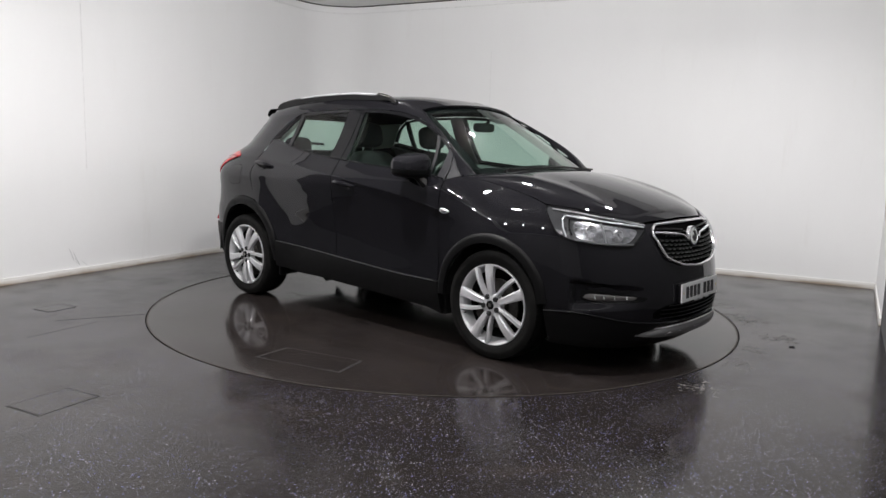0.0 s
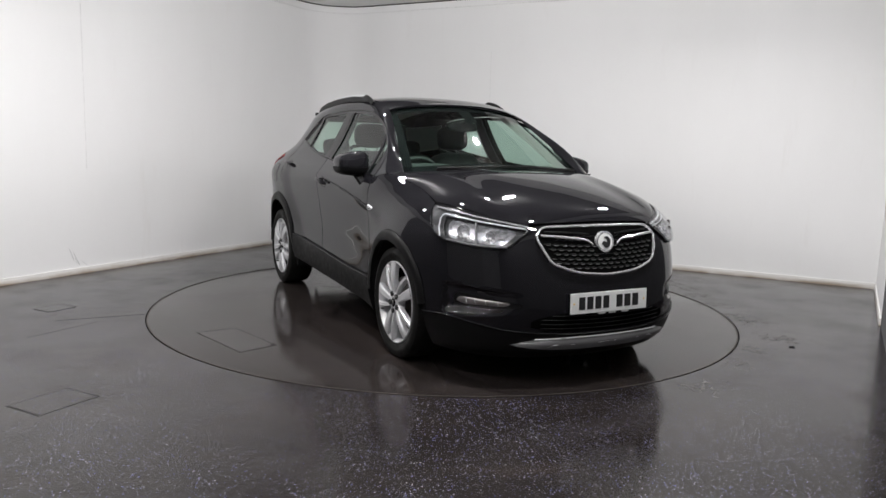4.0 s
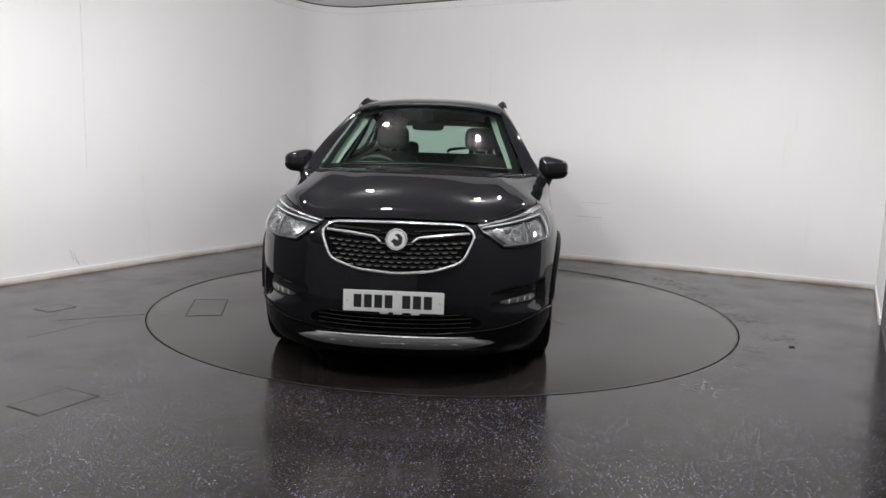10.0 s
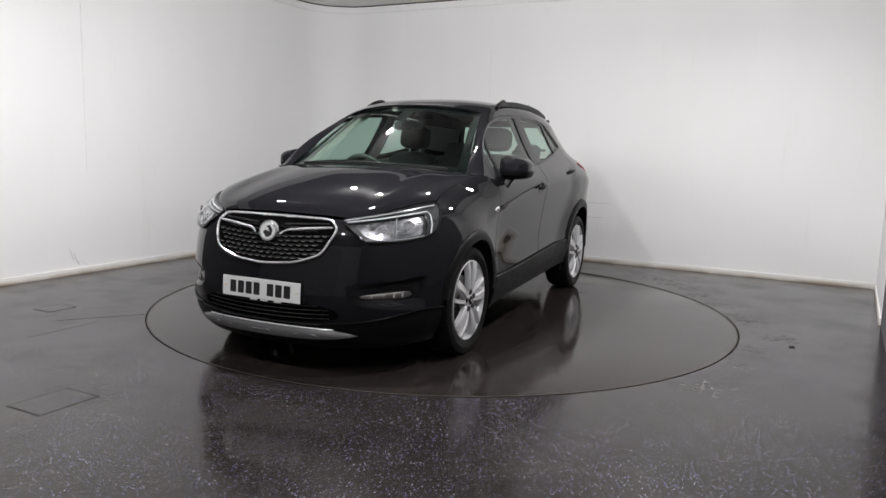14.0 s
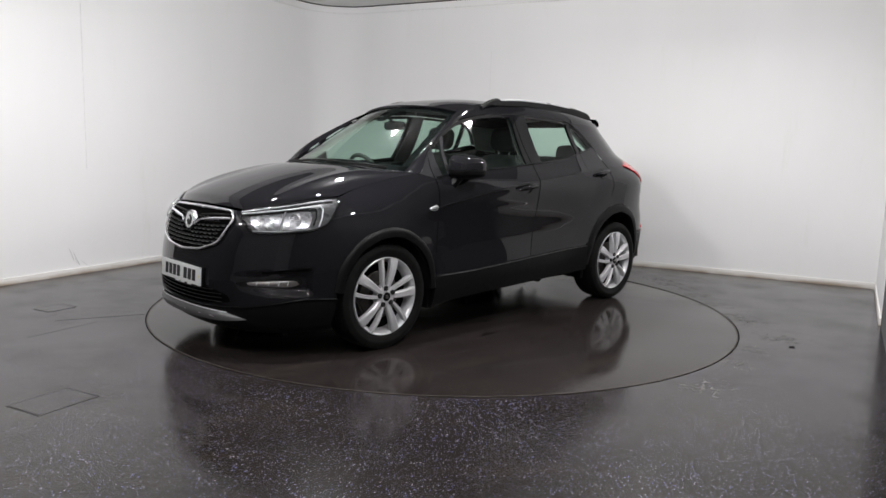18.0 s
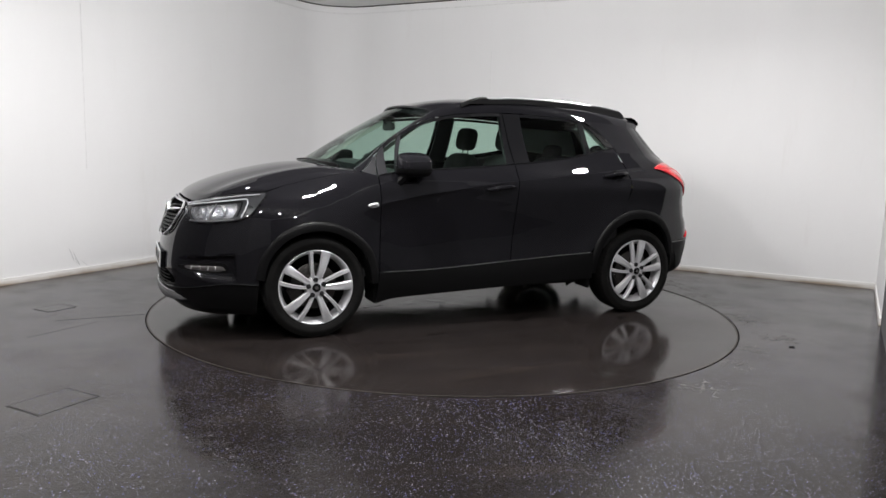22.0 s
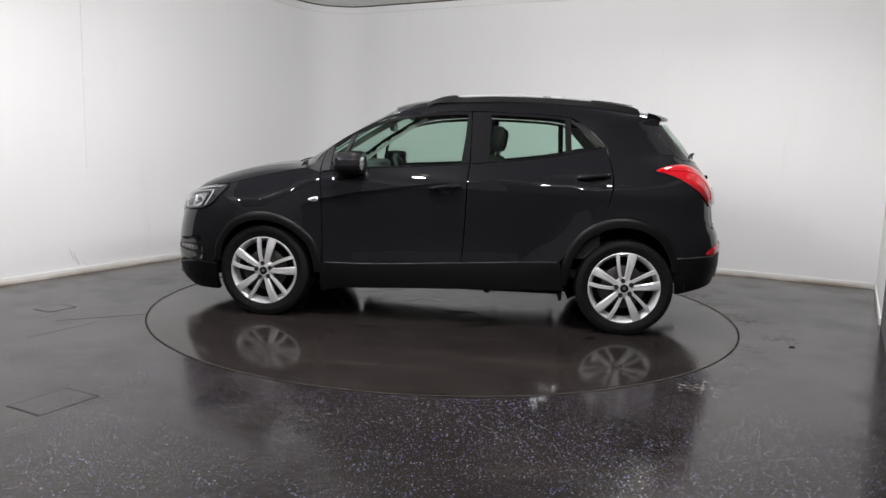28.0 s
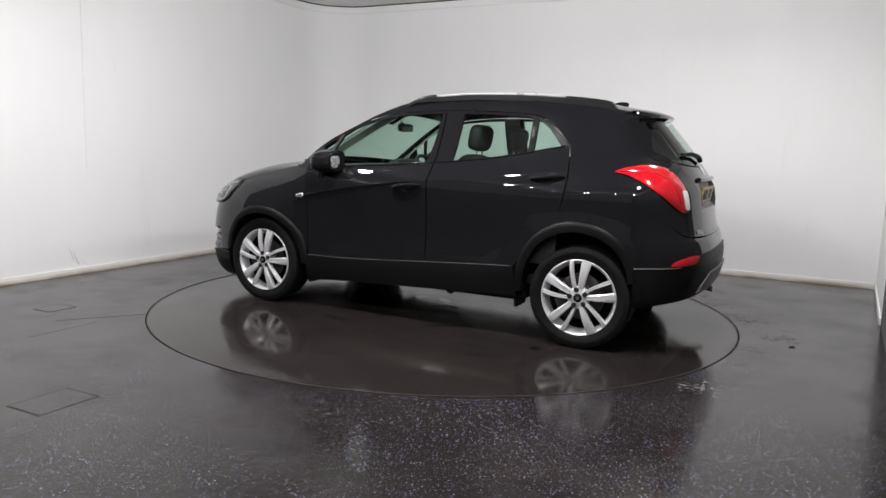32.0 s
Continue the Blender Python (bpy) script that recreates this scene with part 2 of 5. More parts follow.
def through_points(pts, count, closed=False):
    """count points along a smooth curve through pts (Catmull-Rom on chord length)."""
    p = np.asarray(pts, float)
    if closed:
        p = np.vstack([p, p[:1]])
    seg = np.sqrt((np.diff(p, axis=0) ** 2).sum(1)) ** 0.5
    k = np.concatenate([[0], np.cumsum(np.maximum(seg, 1e-6))])
    if closed:
        ext = np.vstack([p[-2], p, p[1]])
        kk = np.concatenate([[k[0] - (k[-1] - k[-2])], k, [k[-1] + k[1]]])
    else:
        ext = np.vstack([2 * p[0] - p[1], p, 2 * p[-1] - p[-2]])
        kk = np.concatenate([[2 * k[0] - k[1]], k, [2 * k[-1] - k[-2]]])
    slope = (ext[2:] - ext[:-2]) / (kk[2:] - kk[:-2])[:, None]
    length = np.concatenate([[0], np.cumsum(np.sqrt((np.diff(p, axis=0) ** 2).sum(1)))])
    want = np.linspace(0, length[-1], count, endpoint=not closed)
    i = np.clip(np.searchsorted(length, want, side="right") - 1, 0, len(p) - 2)
    t = ((want - length[i]) / np.maximum(length[i + 1] - length[i], 1e-9))[:, None]
    h = (k[i + 1] - k[i])[:, None]
    return ((2 * t**3 - 3 * t**2 + 1) * p[i] + (t**3 - 2 * t**2 + t) * h * slope[i]
            + (-2 * t**3 + 3 * t**2) * p[i + 1] + (t**3 - t**2) * h * slope[i + 1])


def profile(*pairs):
    """A smooth function through (argument, value) pairs, held flat outside."""
    a = np.array(sorted(pairs), float)
    xs, ys = a[:, 0], a[:, 1]
    d = np.diff(ys) / np.diff(xs)
    m = np.concatenate([[d[0]], np.where(d[:-1] * d[1:] > 0, 2 * d[:-1] * d[1:] / (d[:-1] + d[1:] + 1e-12), 0), [d[-1]]])

    def f(x):
        x = np.clip(np.asarray(x, float), xs[0], xs[-1])
        i = np.clip(np.searchsorted(xs, x, side="right") - 1, 0, len(xs) - 2)
        h = xs[i + 1] - xs[i]
        t = (x - xs[i]) / h
        return ((2 * t**3 - 3 * t**2 + 1) * ys[i] + (t**3 - 2 * t**2 + t) * h * m[i]
                + (-2 * t**3 + 3 * t**2) * ys[i + 1] + (t**3 - t**2) * h * m[i + 1])
    return f


def coons(b, r, t, l, nu, nv):
    """A grid between four border curves; b and t run left to right, l and r bottom to top."""
    b, t = through_points(b, nu), through_points(t, nu)
    l, r = through_points(l, nv), through_points(r, nv)
    u, v = np.linspace(0, 1, nu)[None, :, None], np.linspace(0, 1, nv)[:, None, None]
    return ((1 - v) * b[None] + v * t[None] + (1 - u) * l[:, None] + u * r[:, None]
            - (1 - u) * (1 - v) * b[0] - u * (1 - v) * b[-1] - (1 - u) * v * t[0] - u * v * t[-1])


HEART = np.array([0.0, 0.0, 0.75])


def sheet(grid, lip=0.014, heart=HEART):
    """A panel from a grid of points: facing away from heart, with its rim turned inwards by lip."""
    g = np.asarray(grid, float)
    nv, nu = g.shape[:2]
    nrm = np.cross(np.gradient(g, axis=1), np.gradient(g, axis=0))
    nrm /= np.linalg.norm(nrm, axis=2, keepdims=True) + 1e-9
    turn = (nrm * (g - heart)).sum() < 0
    if turn:
        nrm = -nrm
    at = np.arange(nv * nu).reshape(nv, nu)
    faces = np.stack([at[:-1, :-1], at[:-1, 1:], at[1:, 1:], at[1:, :-1]], -1).reshape(-1, 4)
    verts = g.reshape(-1, 3)
    if lip:
        rim = np.concatenate([at[0, :-1], at[:-1, -1], at[-1, :0:-1], at[:0:-1, 0]])
        low = verts[rim] - nrm.reshape(-1, 3)[rim] * lip
        k = len(verts) + np.arange(len(rim))
        nxt = np.roll(np.arange(len(rim)), -1)
        walls = np.stack([rim[nxt], rim, k, k[nxt]], -1)
        verts, faces = np.vstack([verts, low]), np.vstack([faces, walls])
    if turn:
        faces = faces[:, ::-1]
    return verts, faces


def fan(outline, to3d, rings=6, dome=0.0, lip=0.01, count=48, heart=HEART, lift=0.0, smooth_line=True):
    """A pad with any star-shaped outline, laid on a surface by to3d(points, lift)."""
    o = through_points(outline, count, True) if smooth_line else np.asarray(outline, float)
    n, c = len(o), o.mean(0)
    rows = []
    for k in range(1, rings + 1):
        s = k / rings
        rows.append(to3d(c + (o - c) * s, lift + dome * (1 - s**2.5)))
    mid = to3d(c[None], lift + dome)
    verts = np.vstack([mid] + rows)
    faces = [(0, 1 + i, 1 + (i + 1) % n) for i in range(n)]
    for k in range(rings - 1):
        a = 1 + k * n
        faces += [(a + i, a + n + i, a + n + (i + 1) % n, a + (i + 1) % n) for i in range(n)]
    if lip:
        a = 1 + (rings - 1) * n
        low = to3d(o, lift - lip)
        faces += [(a + i, a + n + i, a + n + (i + 1) % n, a + (i + 1) % n) for i in range(n)]
        verts = np.vstack([verts, low])
    v0, v1, v2 = verts[0], verts[1], verts[2]
    if np.dot(np.cross(v1 - v0, v2 - v0), v0 - heart) < 0:
        faces = [tuple(reversed(f)) for f in faces]
    return verts, faces


def tube(pts, radius, closed=False, sides=8, count=None, flat=1.0):
    """A round bar along a curve; radius may be a list, one for each point."""
    p = np.asarray(pts, float) if count is None else through_points(pts, count, closed)
    n = len(p)
    rad = np.full(n, radius) if np.isscalar(radius) else np.interp(np.linspace(0, 1, n), np.linspace(0, 1, len(radius)), radius)
    tan = np.roll(p, -1, 0) - np.roll(p, 1, 0) if closed else np.gradient(p, axis=0)
    tan /= np.linalg.norm(tan, axis=1, keepdims=True) + 1e-9
    verts, faces = [], []
    up = np.array([0, 0, 1.0]) if abs(tan[:, 2]).mean() < 0.8 else np.array([1.0, 0, 0])
    for i in range(n):
        a = np.cross(tan[i], up)
        a /= np.linalg.norm(a) + 1e-9
        b = np.cross(a, tan[i])
        for k in range(sides):
            w = 2 * math.pi * k / sides
            verts.append(p[i] + rad[i] * (math.cos(w) * a + flat * math.sin(w) * b))
    for i in range(n if closed else n - 1):
        j = (i + 1) % n
        faces += [(i * sides + k, i * sides + (k + 1) % sides, j * sides + (k + 1) % sides, j * sides + k) for k in range(sides)]
    if not closed:
        faces += [tuple(reversed(range(sides))), tuple((n - 1) * sides + k for k in range(sides))]
    return verts, [tuple(reversed(f)) for f in faces]


def lathe(prof, seg=64, closed=False):
    """Turn (radius, y) pairs round the y axis."""
    verts = [(r * math.cos(2 * math.pi * i / seg), y, r * math.sin(2 * math.pi * i / seg)) for r, y in prof for i in range(seg)]
    faces = []
    rows = len(prof)
    for k in range(rows if closed else rows - 1):
        a, b = k * seg, ((k + 1) % rows) * seg
        faces += [(a + i, a + (i + 1) % seg, b + (i + 1) % seg, b + i) for i in range(seg)]
    return verts, faces


def lump(sx, sy, sz, e1=0.5, e2=0.5, nu=20, nv=12):
    """A rounded, cushion-like block of half sizes sx, sy, sz."""
    def p(c, e):
        return math.copysign(abs(c) ** e, c)
    verts, faces = [], []
    for j in range(nv + 1):
        a = -math.pi / 2 + math.pi * j / nv
        for i in range(nu):
            b = 2 * math.pi * i / nu
            verts.append((sx * p(math.cos(a), e1) * p(math.cos(b), e2), sy * p(math.cos(a), e1) * p(math.sin(b), e2), sz * p(math.sin(a), e1)))
    for j in range(nv):
        faces += [(j * nu + i, j * nu + (i + 1) % nu, (j + 1) * nu + (i + 1) % nu, (j + 1) * nu + i) for i in range(nu)]
    return verts, faces


# ---------- the studio ----------
def structure(ob, label, category):
    return tagged(ob, label, category, kind="structure")


def strip(points, z0, z1, depth):
    """A wall or trim along plan points (n, d): its face on the points, its back depth to the left of the way."""
    p = np.asarray(points, float)
    tan = np.gradient(p, axis=0)
    tan /= np.linalg.norm(tan, axis=1, keepdims=True)
    back = p + np.stack([-tan[:, 1], tan[:, 0]], 1) * depth
    verts, faces, k = [], [], len(p)
    for row, z in ((p, z0), (p, z1), (back, z1), (back, z0)):
        verts += [tuple(plan(n, d, z)) for n, d in row]
    for a in range(4):
        b = (a + 1) % 4
        faces += [(a * k + i, a * k + i + 1, b * k + i + 1, b * k + i) for i in range(k - 1)]
    faces += [(0, k, 2 * k, 3 * k), (4 * k - 1, 3 * k - 1, 2 * k - 1, k - 1)]
    return verts, faces


ARC = [(N_LEFT + CORNER_R * (1 - math.cos(a)), D_BACK - CORNER_R * (1 - math.sin(a))) for a in np.linspace(0, math.pi / 2, 25)]
# Walls on the camera's side are darkened only to deepen the car's reflections.
RUNS = {
    "left_dark": ([(N_LEFT, D_FRONT), (N_LEFT, D_LEFT_DARK)], "unseen side wall behind the camera, darkened for reflections in the car"),
    "left": ([(N_LEFT, D_LEFT_DARK), (N_LEFT, D_BACK - CORNER_R)], "straight white studio wall with a panel joint"),
    "corner": (ARC, "white studio wall curving round the corner"),
    "back": ([(N_LEFT + CORNER_R, D_BACK), (N_RIGHT, D_BACK)], "flat white studio wall with faint scratches"),
    "right": ([(N_RIGHT, D_BACK), (N_RIGHT_DARK, D_RIGHT_DARK)], "white studio wall running towards the camera"),
    "right_dark": ([(N_RIGHT_DARK, D_RIGHT_DARK), (N_FAR, D_FRONT)], "mostly unseen wall beside the camera, darkened for reflections in the car"),
    "front": ([(N_FAR, D_FRONT), (1.2, D_FRONT)], "unseen wall behind the camera, toned grey for reflections in the car"),
    "front_dim": ([(1.2, D_FRONT), (N_LEFT, D_FRONT)], "unseen wall behind the camera, toned dim for reflections in the car"),
}
BACKS = {"front": GREY_WALL, "front_dim": DIM_WALL, "right_dark": DARK_WALL, "left_dark": DARK_WALL}
for key, (pts, label) in RUNS.items():
    structure(part("wall_" + key, strip(pts, -0.12, CEILING_Z + 0.1, 0.12), BACKS.get(key, WALL), smooth=20), label, "wall")
    if key not in BACKS:
        inner = [(n, d) for n, d in pts]
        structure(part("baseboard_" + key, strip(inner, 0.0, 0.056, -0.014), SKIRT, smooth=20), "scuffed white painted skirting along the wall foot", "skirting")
        structure(part("trim_" + key, strip(inner, 2.930, 2.946, -0.010), WHITE_METAL, smooth=20), "thin white metal trim along the wall top", "trim")
        # Dark-coloured strip stands in for the shade where wall and ceiling meet.
        structure(part("shadow_gap_" + key, strip(inner, CEILING_Z - 0.012, CEILING_Z + 0.004, -0.006), GROOVE, smooth=20), "dark strip painting the shade of the gap under the ceiling edge", "trim")

structure(part("ceiling", strip([(N_LEFT - 0.1, D_FRONT), (N_LEFT - 0.1, D_BACK + 0.1)], CEILING_Z, CEILING_Z + 0.09, -(N_RIGHT - N_LEFT + 0.2)), CEIL, smooth=0),
          "plain white painted ceiling", "ceiling")
# Unseen dark sheet, added so that bonnet and roof reflect less light.
structure(part("unseen_ceiling_panel", strip([(-2.7, -6.2), (-2.7, 1.9)], CEILING_Z - 0.012, CEILING_Z - 0.001, -5.4), CEIL_DARK, smooth=0), "unseen dark panel added over the turntable to darken reflections in the bonnet", "ceiling")


def floor_with_hole():
    """The floor is one sheet with a round opening for the turntable."""
    seg, r = 160, TABLE_R + 0.007
    rows = []
    for radius, z in ((r, -0.05), (r, 0.0)):
        rows.append([(radius * math.cos(a), radius * math.sin(a), z) for a in np.linspace(0, 2 * math.pi, seg, endpoint=False)])
    n0, n1, d0, d1 = N_LEFT, N_RIGHT, D_FRONT, D_BACK
    for grow in (0.25, 1.0):
        ring = []
        for a in np.linspace(0, 2 * math.pi, seg, endpoint=False):
            way = Vector((math.cos(a), math.sin(a), 0))
            wn, wd = way.dot(N_AXIS), way.dot(D_AXIS)
            far = min((n1 / wn if wn > 0 else n0 / wn) if abs(wn) > 1e-6 else 99, (d1 / wd if wd > 0 else d0 / wd) if abs(wd) > 1e-6 else 99)
            ring.append(tuple(way * (r + (far - r) * grow)))
        rows.append(ring)
    verts = [v for row in rows for v in row]
    faces = [(k * seg + i, (k + 1) * seg + i, (k + 1) * seg + (i + 1) % seg, k * seg + (i + 1) % seg) for k in range(3) for i in range(seg)]
    corner = len(verts)
    for n, d in ((n1, d1), (n0, d1), (n0, d0), (n1, d0)):
        c = plan(n, d)
        verts.append(tuple(c))
        a = math.atan2(c.y, c.x) % (2 * math.pi)
        i = int(a / (2 * math.pi) * seg)
        faces.append((3 * seg + i % seg, corner, 3 * seg + (i + 1) % seg))
        corner += 1
    return verts, faces


structure(part("floor", floor_with_hole(), FLOOR, smooth=0), "dark speckled vinyl floor, worn and slightly damp", "floor")
pit = lathe([(0.0, -0.06), (TABLE_R + 0.06, -0.06)], 96)
structure(part("pit_floor", moved(pit, pose(0, 0, 0, 90)), GROOVE), "dark pit under the turntable edge", "floor")


def slab(outline, z0, z1, ease=0.004):
    """A flat lid with eased top edges."""
    o = np.asarray(outline, float)
    c = o.mean(0)
    inner = c + (o - c) * (1 - ease / np.linalg.norm(o - c, axis=1, keepdims=True))
    k = len(o)
    verts = [(*p, z0) for p in o] + [(*p, z1 - ease * 0.5) for p in o] + [(*p, z1) for p in inner]
    faces = [(a * k + i, a * k + (i + 1) % k, (a + 1) * k + (i + 1) % k, (a + 1) * k + i) for a in range(2) for i in range(k)]
    return verts, faces + [tuple(range(2 * k, 3 * k))]


def floor_lid(name, outline, mat, label, parent=None):
    """An inspection lid let into a floor, with a dark joint round it."""
    o = np.asarray(outline, float)
    c = o.mean(0)
    base = c + (o - c) * (1 + 0.015 / np.linalg.norm(o - c, axis=1, keepdims=True))
    if parent is None:
        lid = part(name, slab(base, 0.0, 0.0010, 0.0008), GROOVE, smooth=0)
        tagged(lid, label, "floor hatch")
    else:
        lid = part(name, slab(base, 0.0, 0.0010, 0.0008), GROOVE, parent, label, smooth=0)
    part("lid", slab(o, 0.0, 0.0015, 0.0006), mat, lid, smooth=0)
    return lid


def in_plan(*nd):
    return [tuple(plan(n, d))[:2] for n, d in nd]


floor_lid("inspection_cover", in_plan((-0.635, -3.165), (-0.41, -3.165), (-0.41, -2.875), (-0.635, -2.875)), FLOOR, "square vinyl-topped cover let into the studio floor")
floor_lid("inspection_cover", in_plan((-2.36, -1.90), (-2.19, -1.90), (-2.19, -1.70), (-2.36, -1.70)), FLOOR, "small square vinyl-topped cover in the floor near the wall")


def scuff_marks():
    """Pale dried footprints and drips on the floor beyond the turntable."""
    rng = random.Random(4)
    geos = []
    spots = in_plan((1.30, 2.25), (1.61, 1.87), (1.93, 1.25), (2.13, 0.93), (2.28, 0.77), (2.42, 0.36), (2.32, -0.12), (2.25, -0.5), (2.16, -1.1), (1.75, 1.6), (1.45, 2.05), (2.5, 0.30))
    for x, y in spots:
        for _ in range(44):
            cx, cy = x + rng.gauss(0, 0.075), y + rng.gauss(0, 0.055)
            w, l, a = rng.uniform(0.002, 0.008), rng.uniform(0.006, 0.026), rng.gauss(0.6, 0.9)
            o = [(cx + math.cos(a) * l * math.cos(t) * k - math.sin(a) * w * math.sin(t) * k, cy + math.sin(a) * l * math.cos(t) * k + math.cos(a) * w * math.sin(t) * k)
                 for t, k in [(q * 0.698, rng.uniform(0.5, 1.1)) for q in range(9)]]
            geos.append(slab(o, 0.0, 0.0012, 0.001))
    return join(*geos)


tagged(part("floor_scuffs", scuff_marks(), SCUFF, smooth=0), "pale dried footprints and drips on the floor", "scuffs", kind="stuff")
fleck = [(2.33 + 0.02 * math.cos(a), -1.06 + 0.006 * math.sin(a)) for a in np.linspace(0, 6.28, 8, endpoint=False)]
tagged(part("grit_crumb", slab(fleck, 0.0, 0.008, 0.003), GROOVE), "tiny dark crumb of grit on the floor", "debris")

# weld lines and drag marks in the vinyl beside the turntable
for a, b, w in (((-1.676, -2.40), (-1.676, -1.90), 0.0022), ((-1.93, -2.04), (-1.60, -1.575), 0.0035)):
    way = np.array(b) - np.array(a)
    side_step = np.array([-way[1], way[0]]) / np.linalg.norm(way) * w
    line = in_plan(*[tuple(np.array(a) + way * k + side_step * c) for k, c in ((0, 0.1), (0.3, 0.8), (0.62, 0.5), (1, 0.1), (0.7, -0.6), (0.35, -0.4))])
    structure(part("floor_mark", slab(line, 0.0, 0.0011, 0.0006), GRIME, smooth=0), "dark drag mark in the vinyl floor", "floor mark")

# panel joints and scratches on the walls
structure(part("joint_left", strip([(N_LEFT, -0.69 - 0.004), (N_LEFT, -0.69 + 0.004)], 0.95, CEILING_Z - 0.03, -0.003), WHITE_METAL), "thin white joint bead between two wall sheets", "wall joint")
structure(part("joint_back", strip([(-0.985, D_BACK), (-0.978, D_BACK)], 0.056, 2.4, -0.002), WHITE_METAL), "thin white joint bead between two wall sheets", "wall joint")
SMEARS = ((-0.90, 0.242, -0.86, 0.13), (-0.86, 0.205, -0.805, 0.082), (-0.79, 0.12, -0.735, 0.075), (-0.845, 0.15, -0.83, 0.10))
for n0, n1, z in ((0.22, 0.54, 0.672), (0.17, 0.47, 0.508)):
    structure(part("scratch_back", strip([(n0, D_BACK), (n1, D_BACK)], z, z + 0.004, -0.0015), MARK), "faint grey scratch across the white wall", "scratch")


for d0, z0, d1, z1 in SMEARS:
    tip = [plan(N_LEFT + 0.0012, d, z) for d, z in ((d0, z0), (d0 + 0.004, z0), (d1 + 0.005, z1), (d1, z1))]
    back = [p - N_AXIS * 0.001 for p in tip]
    structure(part("wall_smear", ([tuple(p) for p in tip + back], [(0, 1, 2, 3), (0, 4, 5, 1), (1, 5, 6, 2), (2, 6, 7, 3), (3, 7, 4, 0)]), MARK, smooth=0), "faint brown-grey smear low on the white wall", "scratch")


# Unseen pendant fixture, made up to hold each lamp.
def ceiling_light(m, drop):
    t = tagged(empty("pendant_light", m), "unseen small white globe lamp hung from the ceiling", "pendant light", "studio pendant lights")
    rose = lathe([(0.0, 0.0), (0.045, 0.0), (0.045, 0.018), (0.012, 0.026)], 20)
    part("ceiling_rose", moved(rose, pose(0, 0, 0, -90)), WHITE_METAL, t)
    part("stem", tube([(0, 0, -0.01), (0, 0, 0.052 - drop)], 0.006), WHITE_METAL, t)
    part("globe", moved(lump(0.034, 0.034, 0.034, 1.0, 1.0), pose(0, 0, 0.012 - drop)), PANEL_GLOW, t, "glowing white globe")
    return t


patterns = {}
for n, d, share, drop in LAMP_SPOTS:
    m = Matrix.Translation(plan(n, d, CEILING_Z - 0.012))
    if drop in patterns:
        copy_thing(patterns[drop], m)
    else:
        patterns[drop] = ceiling_light(m, drop)

# the turntable carries the car
turntable = tagged(empty("turntable"), "round floor turntable of worn dark vinyl with a steel rim", "turntable")
disc = lathe([(0.0, 0.0), (TABLE_R * 0.5, 0.0), (TABLE_R - 0.012, 0.0), (TABLE_R - 0.002, -0.002), (TABLE_R, -0.008), (TABLE_R, -0.05)], 160)
part("deck", moved(disc, pose(0, 0, 0, 90)), TABLE, turntable, "worn dark vinyl deck")
rim_ring = lathe([(TABLE_R - 0.010, 0.0002), (TABLE_R - 0.010, 0.0022), (TABLE_R - 0.003, 0.0022), (TABLE_R - 0.003, 0.0)], 160)
part("edge_trim", moved(rim_ring, pose(0, 0, 0, 90)), STEEL_DARK, turntable, "dull dark metal edge strip")
floor_lid("access_hatch", [(0.27, -1.945), (0.81, -1.79), (0.735, -1.56), (0.235, -1.70)], TABLE, "dark vinyl-topped hatch", turntable)


def damp_patches():
    """Thin films of water left by the tyres and drips under the car."""
    rng = random.Random(11)
    geos = []
    for k in range(34):
        cx, cy = (rng.uniform(-1.35, 1.15), rng.choice((-0.62, 0.62)) + rng.gauss(0, 0.16)) if k % 3 else (rng.uniform(-1.0, 1.0), rng.uniform(-0.5, 0.5))
        l, w, a = rng.uniform(0.03, 0.14), rng.uniform(0.012, 0.05), rng.gauss(0, 0.5)
        o = []
        for q in range(14):
            t, grow = q * 2 * math.pi / 14, rng.uniform(0.65, 1.15)
            u, v = l * math.cos(t) * grow, w * math.sin(t) * grow
            o.append((cx + math.cos(a) * u - math.sin(a) * v, cy + math.sin(a) * u + math.cos(a) * v))
        geos.append(slab(o, 0.0, 0.0008 + 0.00002 * k, 0.0006))
    return join(*geos)


tagged(part("damp_film", damp_patches(), DAMP, turntable, "thin wet patches on the deck", smooth=0), kind="stuff")


# ---------- the car: x forward, y to its left, origin on the ground midway between the axles ----------
AXLE, HUB_Z = 1.2775, 0.3285
W_MID = profile((0.12, 0.77), (0.20, 0.80), (0.30, 0.825), (0.42, 0.838), (0.52, 0.838), (0.60, 0.839), (0.68, 0.843), (0.76, 0.850), (0.84, 0.859), (0.91, 0.868), (0.97, 0.872), (1.02, 0.862), (1.07, 0.836),
                (1.12, 0.800), (1.18, 0.757), (1.25, 0.711), (1.40, 0.632), (1.50, 0.586), (1.58, 0.53))
W_WING = profile((0.12, 0.81), (0.20, 0.845), (0.30, 0.870), (0.42, 0.880), (0.60, 0.886), (0.75, 0.888), (0.84, 0.876), (0.90, 0.850), (0.95, 0.806), (1.0, 0.748), (1.06, 0.69), (1.12, 0.64))
NOSE = profile((0.10, 2.02), (0.15, 2.08), (0.21, 2.14), (0.30, 2.168), (0.43, 2.178), (0.52, 2.170), (0.65, 2.146), (0.75, 2.112), (0.82, 2.072), (0.88, 2.015), (0.95, 1.955), (1.0, 1.94), (1.6, 1.9))
